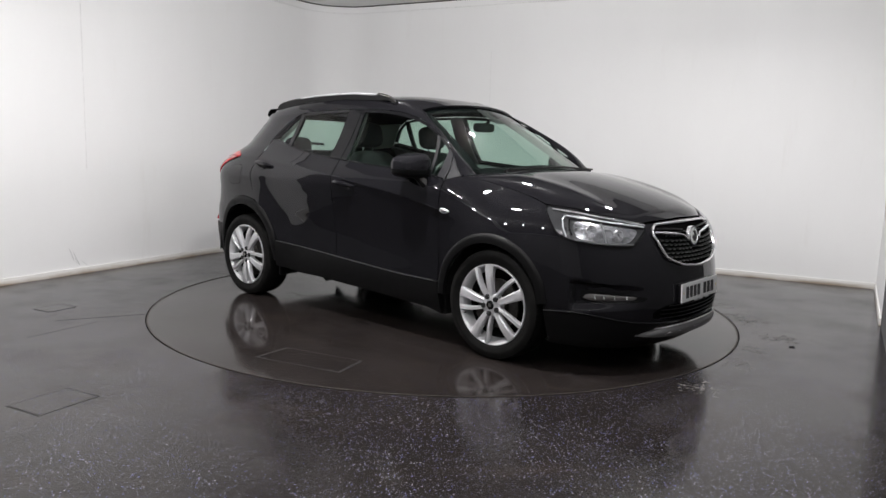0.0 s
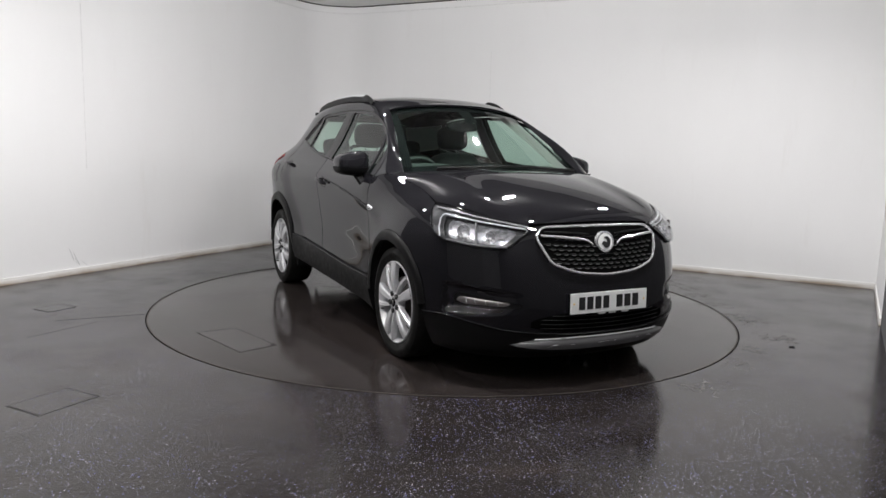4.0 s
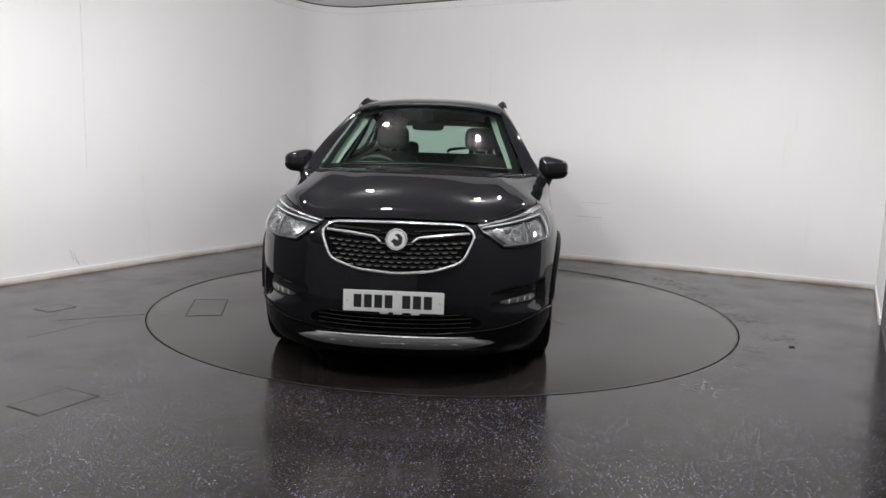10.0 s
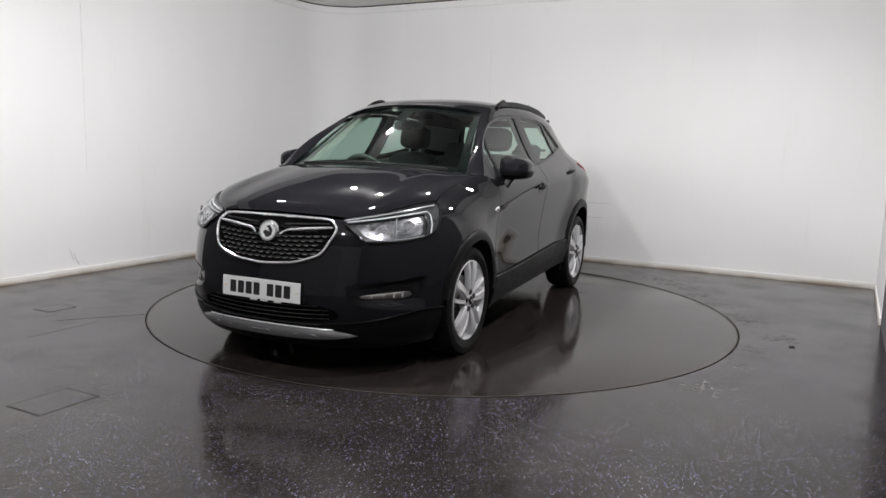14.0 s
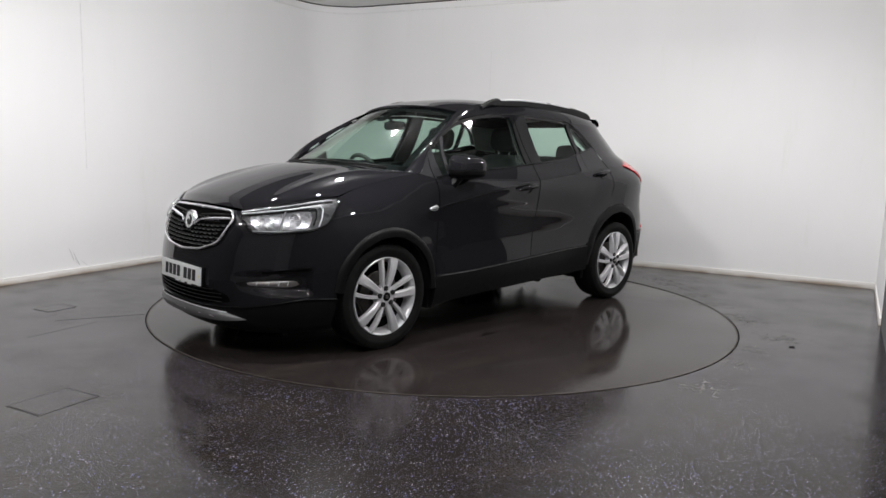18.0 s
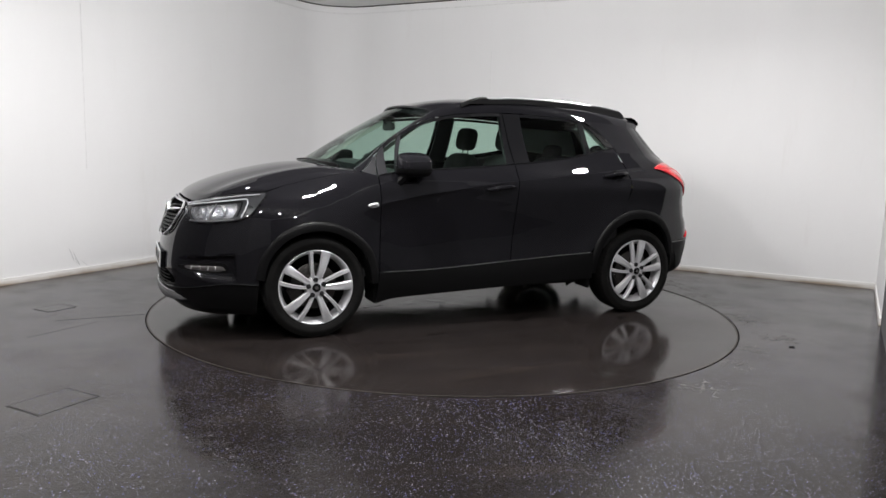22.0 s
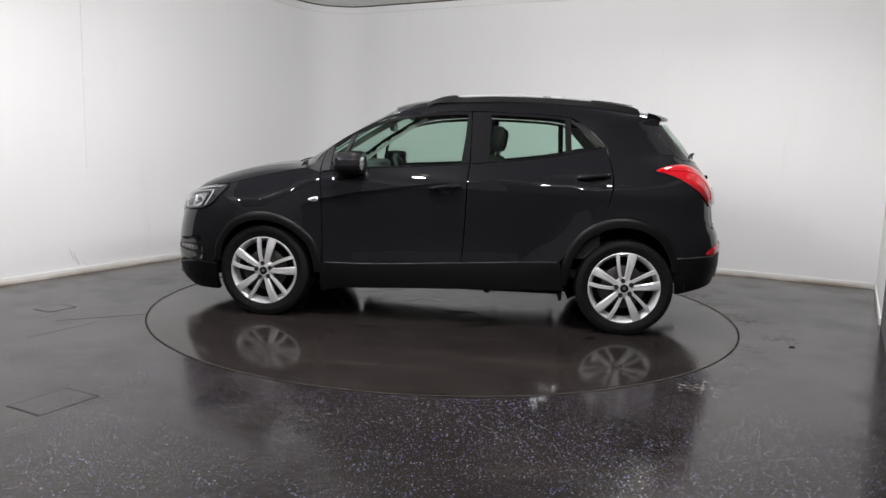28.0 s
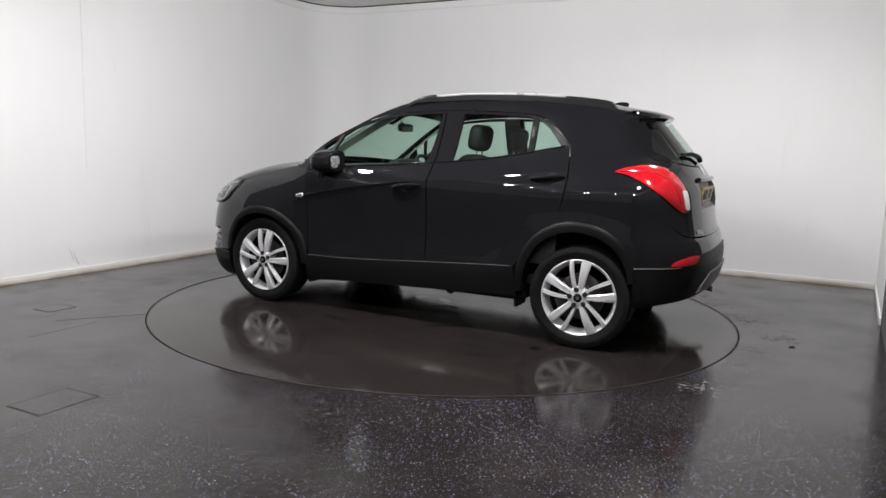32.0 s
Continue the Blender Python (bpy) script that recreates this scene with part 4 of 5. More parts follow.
def bonnet():
    nu, nv = 41, 26
    ang = np.linspace(FRONT_A, -FRONT_A, nu)
    front = wrap(np.stack([ang, EDGE_Z(np.abs(ang))], 1), -0.002)
    left = side(through_points([(1.565, 0.948)] + HOOD_EDGE[1:], nv))
    left[0] = front[0]
    right = left * [1, -1, 1]
    u = np.linspace(1, -1, nu)
    rear = np.stack([left[-1, 0] + 0.205 * (1 - u**2), left[-1, 1] * u, left[-1, 2] + 0.042 * (1 - np.abs(u) ** 2.2)], 1)
    v = np.linspace(0, 1, nv)[:, None, None]
    w = np.linspace(0, 1, nu)[None, :, None]
    g = ((1 - v) * front[None] + v * rear[None] + (1 - w) * left[:, None] + w * right[:, None]
         - (1 - w) * (1 - v) * front[0] - w * (1 - v) * front[-1] - (1 - w) * v * rear[0] - w * v * rear[-1])
    vv, uu = v[:, :, 0], np.abs(u)[None, :]
    g[:, :, 2] += 0.134 * (vv ** 0.55) * (1 - vv) * 1.75 * (1 - uu**3.0) * 0.62
    g[:, :, 2] += 0.007 * np.exp(-((uu - (0.60 + 0.12 * vv)) / 0.06) ** 2) * np.sin(math.pi * np.clip(vv * 1.02, 0, 1)) ** 0.6
    return g


BONNET = bonnet()
part("bonnet", sheet(BONNET, 0.014), PAINT, car)
cowl = np.stack([SCREEN[0] + [-0.01, 0, -0.006], BONNET[-1][::-1][np.linspace(0, 40, 25).astype(int)] * [1, -1, 1] * [1, -1, 1] + [-0.004, 0, -0.012]], 0)
part("scuttle", sheet(cowl, 0), PLASTIC, car, "black plastic scuttle below the windscreen")


def wiper(y0, y1, name="wiper"):
    ys = np.linspace(y0, y1, 12)
    x = 1.135 - 0.22 * np.abs(ys) ** 2
    p = np.stack([x, ys, 1.128 - 0.035 * np.abs(ys)], 1)
    part(name, join(tube(p, 0.009), tube(p + [0.02, 0, 0.012], 0.006)), PLASTIC, car, "black windscreen wiper")


wiper(-0.50, 0.10)
wiper(0.02, 0.58)

# --- nose: bumper, grille, lamps ---
bump_l = [(50.5, 0.20), (52.0, 0.30), (53.2, 0.42), (54.2, 0.53), (53.2, 0.70), (52.5, 0.85), (53.0, 0.938)]
bump_r = [(-a, z) for a, z in bump_l]
aa = np.linspace(53.0, -53.0, 15)
bumper_grid = coons([(50.5, 0.20), (30, 0.20), (12, 0.205), (0, 0.205), (-12, 0.205), (-30, 0.20), (-50.5, 0.20)], bump_r,
                    [(a, float(EDGE_Z(abs(a))) - 0.003) for a in aa], bump_l, 161, 84)


def dent(p):
    """Depth of the fog lamp recess at (angle, z): sharp at the top and outer edge, fading towards the plate."""
    a, z = np.abs(p[..., 0]), p[..., 1]
    top, low = 0.494 + 0.0018 * (a - 24), 0.412 - 0.0016 * (a - 24)
    return 0.034 * ease(a, 22, 36) * (1 - ease(a, 44.0, 46.2)) * (1 - ease(z, top - 0.004, top + 0.018)) * ease(z, low - 0.015, low + 0.045)


def dented(p, lift=0.0):
    p = np.asarray(p, float)
    return wrap(p, lift - dent(p))


bumper_skin = dented(bumper_grid.reshape(-1, 2)).reshape(*bumper_grid.shape[:2], 3)
front_bumper = part("front_bumper", sheet(bumper_skin, 0.012), PAINT, car)

GRILLE = [(-0.405, 0.800), (-0.352, 0.848), (-0.18, 0.853), (0, 0.854), (0.18, 0.853), (0.352, 0.848), (0.405, 0.800), (0.345, 0.668), (0.20, 0.620), (0, 0.604), (-0.20, 0.620), (-0.345, 0.668)]


def poly(points, count):
    """Points along a closed line with nearly straight sides and tight corners."""
    p = np.asarray(points, float)
    out = []
    for i in range(len(p)):
        a, b, c = p[i - 1], p[i], p[(i + 1) % len(p)]
        out += [b + (a - b) * 0.22, b + (a - b) * 0.06 + (c - b) * 0.06, b + (c - b) * 0.22]
    return through_points(out, count, True)


grille = part("grille", fan(poly(GRILLE, 72), nose, 6, 0.0, 0.0, lift=0.004, smooth_line=False), GRILLE_BLACK, front_bumper, "black mesh grille in a chrome surround")
part("grille_surround", tube(nose(poly(GRILLE, 90), 0.016), 0.0072, True, 8), CHROME, grille, "chrome surround")


def inside(y, z):
    p = np.asarray(GRILLE)
    q = np.roll(p, -1, 0)
    hit = ((p[:, 1] > z) != (q[:, 1] > z)) & (y < (q[:, 0] - p[:, 0]) * (z - p[:, 1]) / (q[:, 1] - p[:, 1] + 1e-9) + p[:, 0])
    return hit.sum() % 2 == 1


mesh_bits = []
for row in range(8):
    z0 = 0.640 + row * 0.0225
    for col in range(-9, 10):
        y0 = (col + 0.5 * (row % 2)) * 0.046
        pts = [(y0 + d, z0 + 0.004 * math.cos(d / 0.021 * 1.57) + 0.10 * y0 * y0) for d in (-0.021, -0.012, 0.0, 0.012, 0.021)]
        if all(inside(y * 1.05, z - 0.006) and inside(y * 1.05, z + 0.006) for y, z in pts) and np.hypot(y0, z0 - 0.772) > 0.065 and z0 + 0.10 * y0 * y0 < 0.782 - 0.055 * min(abs(y0) / 0.35, 1) + 0.05:
            mesh_bits.append(tube(nose(pts, 0.008), 0.0030, sides=6))
tagged(part("mesh", join(*mesh_bits), PLASTIC, grille, "rows of short black mesh bars"), kind="stuff")
# Glints on the black bars are put in as brighter dashes.
glints = []
for row in range(6):
    for col in range(-8, 9):
        y0, z0 = col * 0.046 + 0.023 * (row % 2), 0.640 + row * 0.0225
        pts = [(y0 - 0.012, z0 - 0.002 + 0.10 * y0 * y0), (y0, z0 - 0.0035 + 0.10 * y0 * y0), (y0 + 0.012, z0 - 0.002 + 0.10 * y0 * y0)]
        if all(inside(y * 1.06, z) for y, z in pts) and np.hypot(y0, z0 - 0.772) > 0.07 and z0 + 0.1 * y0 * y0 < 0.77:
            glints.append(tube(nose(pts, 0.0125), 0.0019, sides=5))
tagged(part("mesh_glints", join(*glints), SATIN, grille, "bright dashes painting the glints on the mesh bars"), kind="stuff")
for s, _ in SIDES:
    bar = [(s * 0.375, 0.808), (s * 0.27, 0.800), (s * 0.17, 0.790), (s * 0.115, 0.782), (s * 0.082, 0.760)]
    part("grille_bar", tube(nose(through_points(bar, 18), 0.017), [0.007, 0.0085, 0.006], sides=8), CHROME, grille, "chrome wing bar")
    bar2 = [(s * 0.345, 0.826), (s * 0.2, 0.820), (s * 0.09, 0.812)]
    part("grille_bar", tube(nose(through_points(bar2, 14), 0.012), 0.0055, sides=6), PLASTIC, grille, "dark upper bar")
badge = part("badge", moved(lathe([(0.0, 0.010), (0.040, 0.010), (0.048, 0.006), (0.050, 0.012), (0.056, 0.012), (0.058, 0.004), (0.058, -0.012)], 40), pose(2.114, 0, 0.772, 0, 0, -90) @ pose(0, 0, 0, 10)), CHROME, grille, "round chrome badge")
mark = [(-0.030, -0.022), (-0.034, 0.010), (-0.014, 0.030), (0.010, 0.024), (-0.008, 0.012), (-0.012, -0.004), (0.014, 0.004), (0.030, -0.012), (0.016, -0.020), (0.008, -0.034), (-0.012, -0.034)]
BADGE_AT = pose(2.114, 0, 0.772, 0, 0, -90) @ pose(0, 0, 0, 10)
# Plain white stands in for the bright reflection of the metal field.
part("badge_field", moved(lathe([(0.0, 0.0112), (0.046, 0.0112)], 32), BADGE_AT), PLATE_WHITE, badge, "white field painting the shine of the polished badge")
part("badge_mark", moved(([(0.95 * a, 0.0145, b) for a, b in mark] + [(0.95 * a, 0.010, b) for a, b in mark], [tuple(range(11))] + [(i, 11 + i, 11 + (i + 1) % 11, (i + 1) % 11) for i in range(11)]), BADGE_AT), PLATE_INK, badge, smooth=0)


def angled(p, lift=0.0):
    return wrap(p, lift)


HEADLAMP = [(21.3, 0.850), (26.0, 0.778), (29.0, 0.736), (37.0, 0.742), (46.0, 0.762), (50.2, 0.800), (52.2, 0.870), (53.6, 0.942), (45.0, 0.930), (35.0, 0.896)]
lamp_line = poly(HEADLAMP, 72)
headlamps = both("headlamp", fan(lamp_line, angled, 6, 0.0, 0.012, lift=0.003, smooth_line=False), LAMP_DARK, label="clear-covered headlamp with a bright L-shaped light guide")
POCKET = [(25.2, 0.824), (29.8, 0.752), (37.0, 0.757), (44.6, 0.776), (45.4, 0.845), (44.0, 0.868), (35.0, 0.848)]
both("reflector_pocket", fan(poly(POCKET, 60), angled, 5, 0.0, 0.006, lift=0.006, smooth_line=False), CRYSTAL, headlamps, "faceted bright reflector pocket")
both("lamp_cover", fan(lamp_line, angled, 8, 0.010, 0.012, lift=0.022, smooth_line=False), LENS, headlamps, "clear plastic cover")
both("light_guide", tube(angled(through_points([(23.5, 0.838), (35.0, 0.866), (44.0, 0.888), (47.8, 0.890), (48.4, 0.850), (47.4, 0.785)], 40), 0.016), 0.0042, sides=8), DRL, headlamps, "milky white L-shaped light guide")
both("lamp_brow", tube(angled(through_points([(22.5, 0.846), (35.0, 0.884), (45.0, 0.913), (51.0, 0.925)], 30), 0.012), 0.006, sides=6), CHROME, headlamps, "chrome brow strip")
both("lamp_bezel", tube(angled(lamp_line, 0.006), 0.0055, True, 6), GLOSS_BLACK, headlamps, "thin black bezel")
# Black tube puts in the shade below the light guide.
both("guide_shadow", tube(angled(through_points([(23.5, 0.830), (35.0, 0.856), (43.6, 0.877), (46.4, 0.874), (46.6, 0.845), (45.8, 0.790)], 40), 0.012), 0.005, sides=6), GLOSS_BLACK, headlamps, "dark tube painting the shadow under the light guide")
both("lamp_base_strip", tube(angled(through_points([(28.5, 0.748), (37.0, 0.752), (45.0, 0.770)], 20), 0.012), 0.005, sides=6), SATIN, headlamps, "silver lower strip")


def bowl(a, z, r):
    c = wrap(np.array([[a, z]]), 0.006)[0]
    g = lathe([(0.006, 0.004), (r * 0.45, -0.002), (r * 0.8, 0.004), (r * 0.97, 0.014), (r, 0.014), (r * 1.03, 0.0)], 28)
    return moved(g, Matrix.Translation(c) @ pose(0, 0, 0, 0, 0, -90 + a * 0.55))


both("reflector", bowl(33.0, 0.798, 0.030), CHROME, headlamps, "round chrome dipped-beam reflector")
both("reflector", bowl(40.6, 0.818, 0.034), CHROME, headlamps, "round chrome main-beam reflector")
both("lamp_divider", tube(angled(np.array([(36.6, 0.752), (36.8, 0.80), (37.2, 0.862)]), 0.014), 0.005, sides=6), SATIN, headlamps, "silver divider between the reflectors")
facets = []
for a, z, r in ((33.0, 0.798, 0.034), (40.6, 0.818, 0.040)):
    for k in range(9):
        w = 2 * math.pi * k / 9
        facets.append(tube(angled(np.array([(a + 57 * 0.20 * r * math.cos(w), z + 0.3 * r * math.sin(w)), (a + 57 * 0.85 * r * math.cos(w), z + 0.9 * r * math.sin(w))]), 0.019), 0.003, sides=5))
for ob in both("reflector_facets", join(*facets), CHROME, headlamps, "bright facets of the reflectors"):
    tagged(ob, kind="stuff")

# fog lamps in dark recesses
FOG_BAY = [(23.5, 0.452), (33.0, 0.480), (41.5, 0.494), (43.0, 0.460), (41.5, 0.428), (34.0, 0.420), (26.0, 0.432)]
fog_bays = both("fog_bay", fan(poly(FOG_BAY, 60), dented, 5, 0.0, 0.0, lift=0.002, smooth_line=False), PLASTIC, [front_bumper, front_bumper], "matt black fog lamp panel")
FOG = [(27.0, 0.459), (40.6, 0.474), (42.0, 0.450), (39.4, 0.434), (28.4, 0.440)]
fog_lamps = both("fog_lamp", fan(poly(FOG, 44), dented, 4, 0.004, 0.008, lift=0.003, smooth_line=False), STEEL, fog_bays, "wide clear fog lamp")
for a in (30.2, 33.4, 36.2, 38.6):
    both("lens_bar", tube(dented(np.array([(a, 0.443), (a + 0.3, 0.465)]), 0.010), 0.0032, sides=6), DRL, fog_lamps, "upright bar of the fog lamp lens")

# lower intake, splitter cladding, skid plate, number plate
INTAKE = [(-0.445, 0.372), (-0.33, 0.402), (0, 0.405), (0.33, 0.402), (0.445, 0.372), (0.455, 0.335), (0.30, 0.312), (0, 0.304), (-0.30, 0.312), (-0.455, 0.335)]
intake = part("lower_intake", fan(poly(INTAKE, 60), nose, 4, 0.0, 0.0, lift=0.003, smooth_line=False), GRILLE_BLACK, front_bumper, "black slatted lower intake")
for z in (0.322, 0.345, 0.368, 0.390):
    w = 0.40 if z < 0.38 else 0.34
    part("slat", tube(nose(np.stack([np.linspace(-w, w, 25), z + 0.10 * np.linspace(-w, w, 25) ** 2 * 0.5], 1), 0.008), 0.0040, sides=6, flat=0.7), PLASTIC, intake)
clad = coons([(50.3, 0.165), (30, 0.150), (0, 0.150), (-30, 0.150), (-50.3, 0.165)], [(-50.3, 0.165), (-52, 0.27), (-53, 0.362)],
             [(53, 0.362), (44, 0.368), (36, 0.345), (28, 0.318), (15, 0.300), (0, 0.296), (-15, 0.300), (-28, 0.318), (-36, 0.345), (-44, 0.368), (-53, 0.362)], [(50.3, 0.165), (52, 0.27), (53, 0.362)], 71, 12)
splitter = part("splitter_cladding", sheet(on_wrap(clad, 0.006), 0.03), PLASTIC, front_bumper, "matt black lower bumper cladding")
part("splitter_edge", tube(wrap(through_points([(53, 0.362), (44, 0.368), (36, 0.345), (28, 0.318), (15, 0.300), (0, 0.296), (-15, 0.300), (-28, 0.318), (-36, 0.345), (-44, 0.368), (-53, 0.362)], 70), 0.010), 0.0045, sides=6), GLOSS_BLACK, splitter)
uu = np.linspace(-1, 1, 41)
skid_rows = []
for f in np.linspace(0, 1, 7):
    zt = 0.278 - 0.012 * np.abs(uu) ** 4
    zb = 0.212 + 0.024 * np.abs(uu) ** 4
    z = zb + (zt - zb) * f
    skid_rows.append(nose(np.stack([0.535 * uu * (1 - 0.17 * f), z], 1), 0.018 + 0.022 * (1 - f) + 0.008 * math.sin(math.pi * f)) - np.stack([0.03 * np.abs(uu) ** 8, 0 * uu, 0 * uu], 1))
skid = part("skid_plate", sheet(skid_rows, 0.02), SATIN, front_bumper, "satin silver skid plate")
# Brighter lines paint in the light caught by the plate's edge and slots.
part("skid_lit_edge", tube(np.array(skid_rows[-1]) + [0.004, 0, 0], 0.0035, sides=6), SATIN_BRIGHT, skid, "bright line painting the lit upper edge")
for y in (-0.27, 0.0, 0.27):
    part("slot_lit_edge", tube(nose(np.array([(y - 0.085, 0.230), (y - 0.055, 0.242), (y + 0.055, 0.242), (y + 0.085, 0.230)]), 0.034), 0.0045, sides=6), SATIN_BRIGHT, skid)


def number_plate(name, mat, at, label, parent):
    plate = part(name, moved(box(-0.005, 0.0035, -0.26, 0.26, -0.0555, 0.0555, 0.003), at), mat, parent, label)
    widths = [0.040] * 4 + [0.0] + [0.042] * 3
    y = -0.205
    for w in widths:
        if w == 0:
            y += 0.036
            continue
        part("plate_bar", moved(box(0.0030, 0.0046, y, y + w, -0.0335, 0.0335), at), PLATE_INK, plate, smooth=0)
        y += w + 0.0135
    for yy in (-0.238, 0.238):
        part("screw", moved(box(0.003, 0.006, yy - 0.004, yy + 0.004, -0.004, 0.004, 0.001), at), PLATE_YELLOW if mat is PLATE_WHITE else PLATE_INK, plate)
    return plate


number_plate("front_plate", PLATE_WHITE, pose(2.186, 0, 0.460, 0, -3), "white plate with plain black bars", front_bumper)
part("plate_backing", moved(box(-0.05, -0.005, -0.245, 0.245, -0.060, 0.050, 0.004), pose(2.186, 0, 0.460, 0, -3)), PLASTIC, front_bumper)
for y in (-0.07, 0.0, 0.09):
    part("plate_tab", moved(box(-0.005, 0.001, y, y + 0.045, -0.064, -0.0565), pose(2.186, 0, 0.460, 0, -3)), PLATE_WHITE, front_bumper)
# --- tail: tailgate, glass, lamps, bumper ---
gate = coons([(-0.60, 0.745), (-0.3, 0.735), (0, 0.73), (0.3, 0.735), (0.60, 0.745)], [(0.60, 0.745), (0.62, 0.88), (0.63, 1.05), (0.60, 1.20)],
             [(-0.60, 1.20), (-0.3, 1.17), (0, 1.165), (0.3, 1.17), (0.60, 1.20)], [(-0.60, 0.745), (-0.62, 0.88), (-0.63, 1.05), (-0.60, 1.20)], 91, 56)


def on_tail(grid, lift=0.0):
    g = np.asarray(grid, float)
    return tail(g.reshape(-1, 2), lift).reshape(*g.shape[:2], 3)


def plate_dent(p):
    """Depth of the number plate's recess in the tailgate."""
    y, z = np.abs(p[..., 0]), p[..., 1]
    return 0.036 * (1 - ease(y, 0.300, 0.330)) * ease(z, 0.885, 0.925) * (1 - ease(z, 1.065, 1.085))


def on_gate(grid, lift=0.0):
    g = np.asarray(grid, float)
    return tail(g.reshape(-1, 2), lift - plate_dent(g).ravel()).reshape(*g.shape[:2], 3)


tailgate = part("tailgate", sheet(on_gate(gate), 0.012), PAINT, car)
glass_grid = coons([(-0.58, 1.205), (-0.3, 1.178), (0, 1.172), (0.3, 1.178), (0.58, 1.205)], [(0.58, 1.205), (0.53, 1.33), (0.47, 1.455)],
                   [(-0.47, 1.455), (0, 1.468), (0.47, 1.455)], [(-0.58, 1.205), (-0.53, 1.33), (-0.47, 1.455)], 31, 16)
part("rear_window", sheet(on_tail(glass_grid, 0.002), 0.004), SIDE_GLASS, tailgate, "tinted rear window")
for s, _ in SIDES:
    strip_grid = coons([(s * 0.50, 1.205), (s * 0.60, 1.21)], [(s * 0.60, 1.21), (s * 0.555, 1.33), (s * 0.49, 1.452)], [(s * 0.41, 1.455), (s * 0.49, 1.452)], [(s * 0.50, 1.205), (s * 0.46, 1.33), (s * 0.41, 1.455)], 6, 14)
    part("rear_window_fin", sheet(on_tail(strip_grid, 0.006), 0.01), GLOSS_BLACK, tailgate, "gloss black fin beside the rear window")
shell = coons([(39.0, 0.745), (46, 0.765), (52, 0.82), (63, 0.86)], [(63, 0.86), (63, 0.93), (62, 1.0), (61, 1.10), (59, 1.20)], [(39.5, 1.20), (48, 1.20), (57, 1.20)], [(39.0, 0.745), (38.5, 0.88), (39.0, 1.05), (39.5, 1.20)], 20, 24)


def rearwrap(p, lift=0.0):
    return wrap(p, lift, -1.2)


def on_rear(grid, lift=0.0):
    g = np.asarray(grid, float)
    return rearwrap(g.reshape(-1, 2), lift).reshape(*g.shape[:2], 3)


both("rear_corner", sheet(on_rear(shell, -0.003), 0.01), PAINT)
TAIL_LAMP = [(72.5, 1.136), (66.0, 1.166), (58.0, 1.180), (51.0, 1.168), (46.5, 1.125), (43.3, 1.040), (41.2, 0.940), (41.6, 0.905), (46.0, 0.898), (51.0, 0.940), (57.0, 1.012), (63.5, 1.085), (69.0, 1.122)]
TL = through_points(TAIL_LAMP, 60, True)
tail_lamps = both("tail_lamp", fan(TL, rearwrap, 7, 0.012, 0.014, lift=0.008, smooth_line=False), RED_LENS, label="large red wraparound tail lamp")
white_pts = poly([(46.4, 1.030), (43.6, 1.030), (41.8, 0.915), (44.6, 0.912)], 32)
both("reversing_lens", fan(white_pts, rearwrap, 3, 0.002, 0.014, lift=0.022, smooth_line=False), WHITE_LENS, tail_lamps, "clear white reversing lens")
both("lamp_rib", tube(rearwrap(through_points([(70.5, 1.138), (63, 1.140), (55, 1.125), (50, 1.06), (47.5, 0.95)], 24), 0.018), 0.004, sides=6), RED_LENS, tail_lamps, "raised rib of the lens")
RB_EDGE = [(62.5, 0.315), (64.0, 0.42), (65.2, 0.56), (69.4, 0.700)]
RB_TOP = [(69.4, 0.700), (67.6, 0.742), (65.5, 0.78), (63.4, 0.82), (61.4, 0.86), (53, 0.83), (44, 0.745), (20, 0.73)]
rb = coons([(62.5, 0.315), (50, 0.355), (30, 0.387), (0, 0.40), (-30, 0.387), (-50, 0.355), (-62.5, 0.315)], [(-a, z) for a, z in RB_EDGE],
           RB_TOP + [(0, 0.728)] + [(-a, z) for a, z in reversed(RB_TOP)], RB_EDGE, 91, 26)
rear_bumper = part("rear_bumper", sheet(on_rear(rb), 0.014), PAINT, car)
rc = coons([(62.6, 0.300), (50, 0.340), (30, 0.372), (0, 0.385), (-30, 0.372), (-50, 0.340), (-62.6, 0.300)], [(-62.6, 0.300), (-64, 0.40), (-65.0, 0.550)],
           [(65.0, 0.550), (55, 0.559), (47, 0.566), (41, 0.585), (35, 0.630), (20, 0.643), (0, 0.646), (-20, 0.643), (-35, 0.630), (-41, 0.585), (-47, 0.566), (-55, 0.559), (-65.0, 0.550)], [(62.6, 0.300), (64, 0.40), (65.0, 0.550)], 71, 14)
rear_clad = part("rear_cladding", sheet(on_rear(rc, 0.008), 0.03), PLASTIC, rear_bumper, "matt black lower bumper cladding")
part("cladding_edge", tube(rearwrap(through_points([(65.0, 0.551), (55, 0.560), (47, 0.567)], 20), 0.010), 0.0025, sides=6), SATIN, rear_clad)
both("rear_reflector", fan([(38.6, 0.588), (51.0, 0.576), (47.0, 0.618), (37.6, 0.632)], rearwrap, 4, 0.004, 0.012, count=32, lift=0.012), RED_LENS, [rear_bumper, rear_bumper], "red reflector in the bumper")
rskid = coons([(-0.52, 0.385), (0, 0.400), (0.52, 0.385)], [(0.52, 0.385), (0.47, 0.44), (0.38, 0.505)], [(-0.38, 0.505), (0, 0.51), (0.38, 0.505)], [(-0.52, 0.385), (-0.47, 0.44), (-0.38, 0.505)], 21, 8)
part("rear_skid_plate", sheet(on_tail(rskid, 0.022), 0.02), SATIN, rear_bumper, "satin silver rear skid plate")
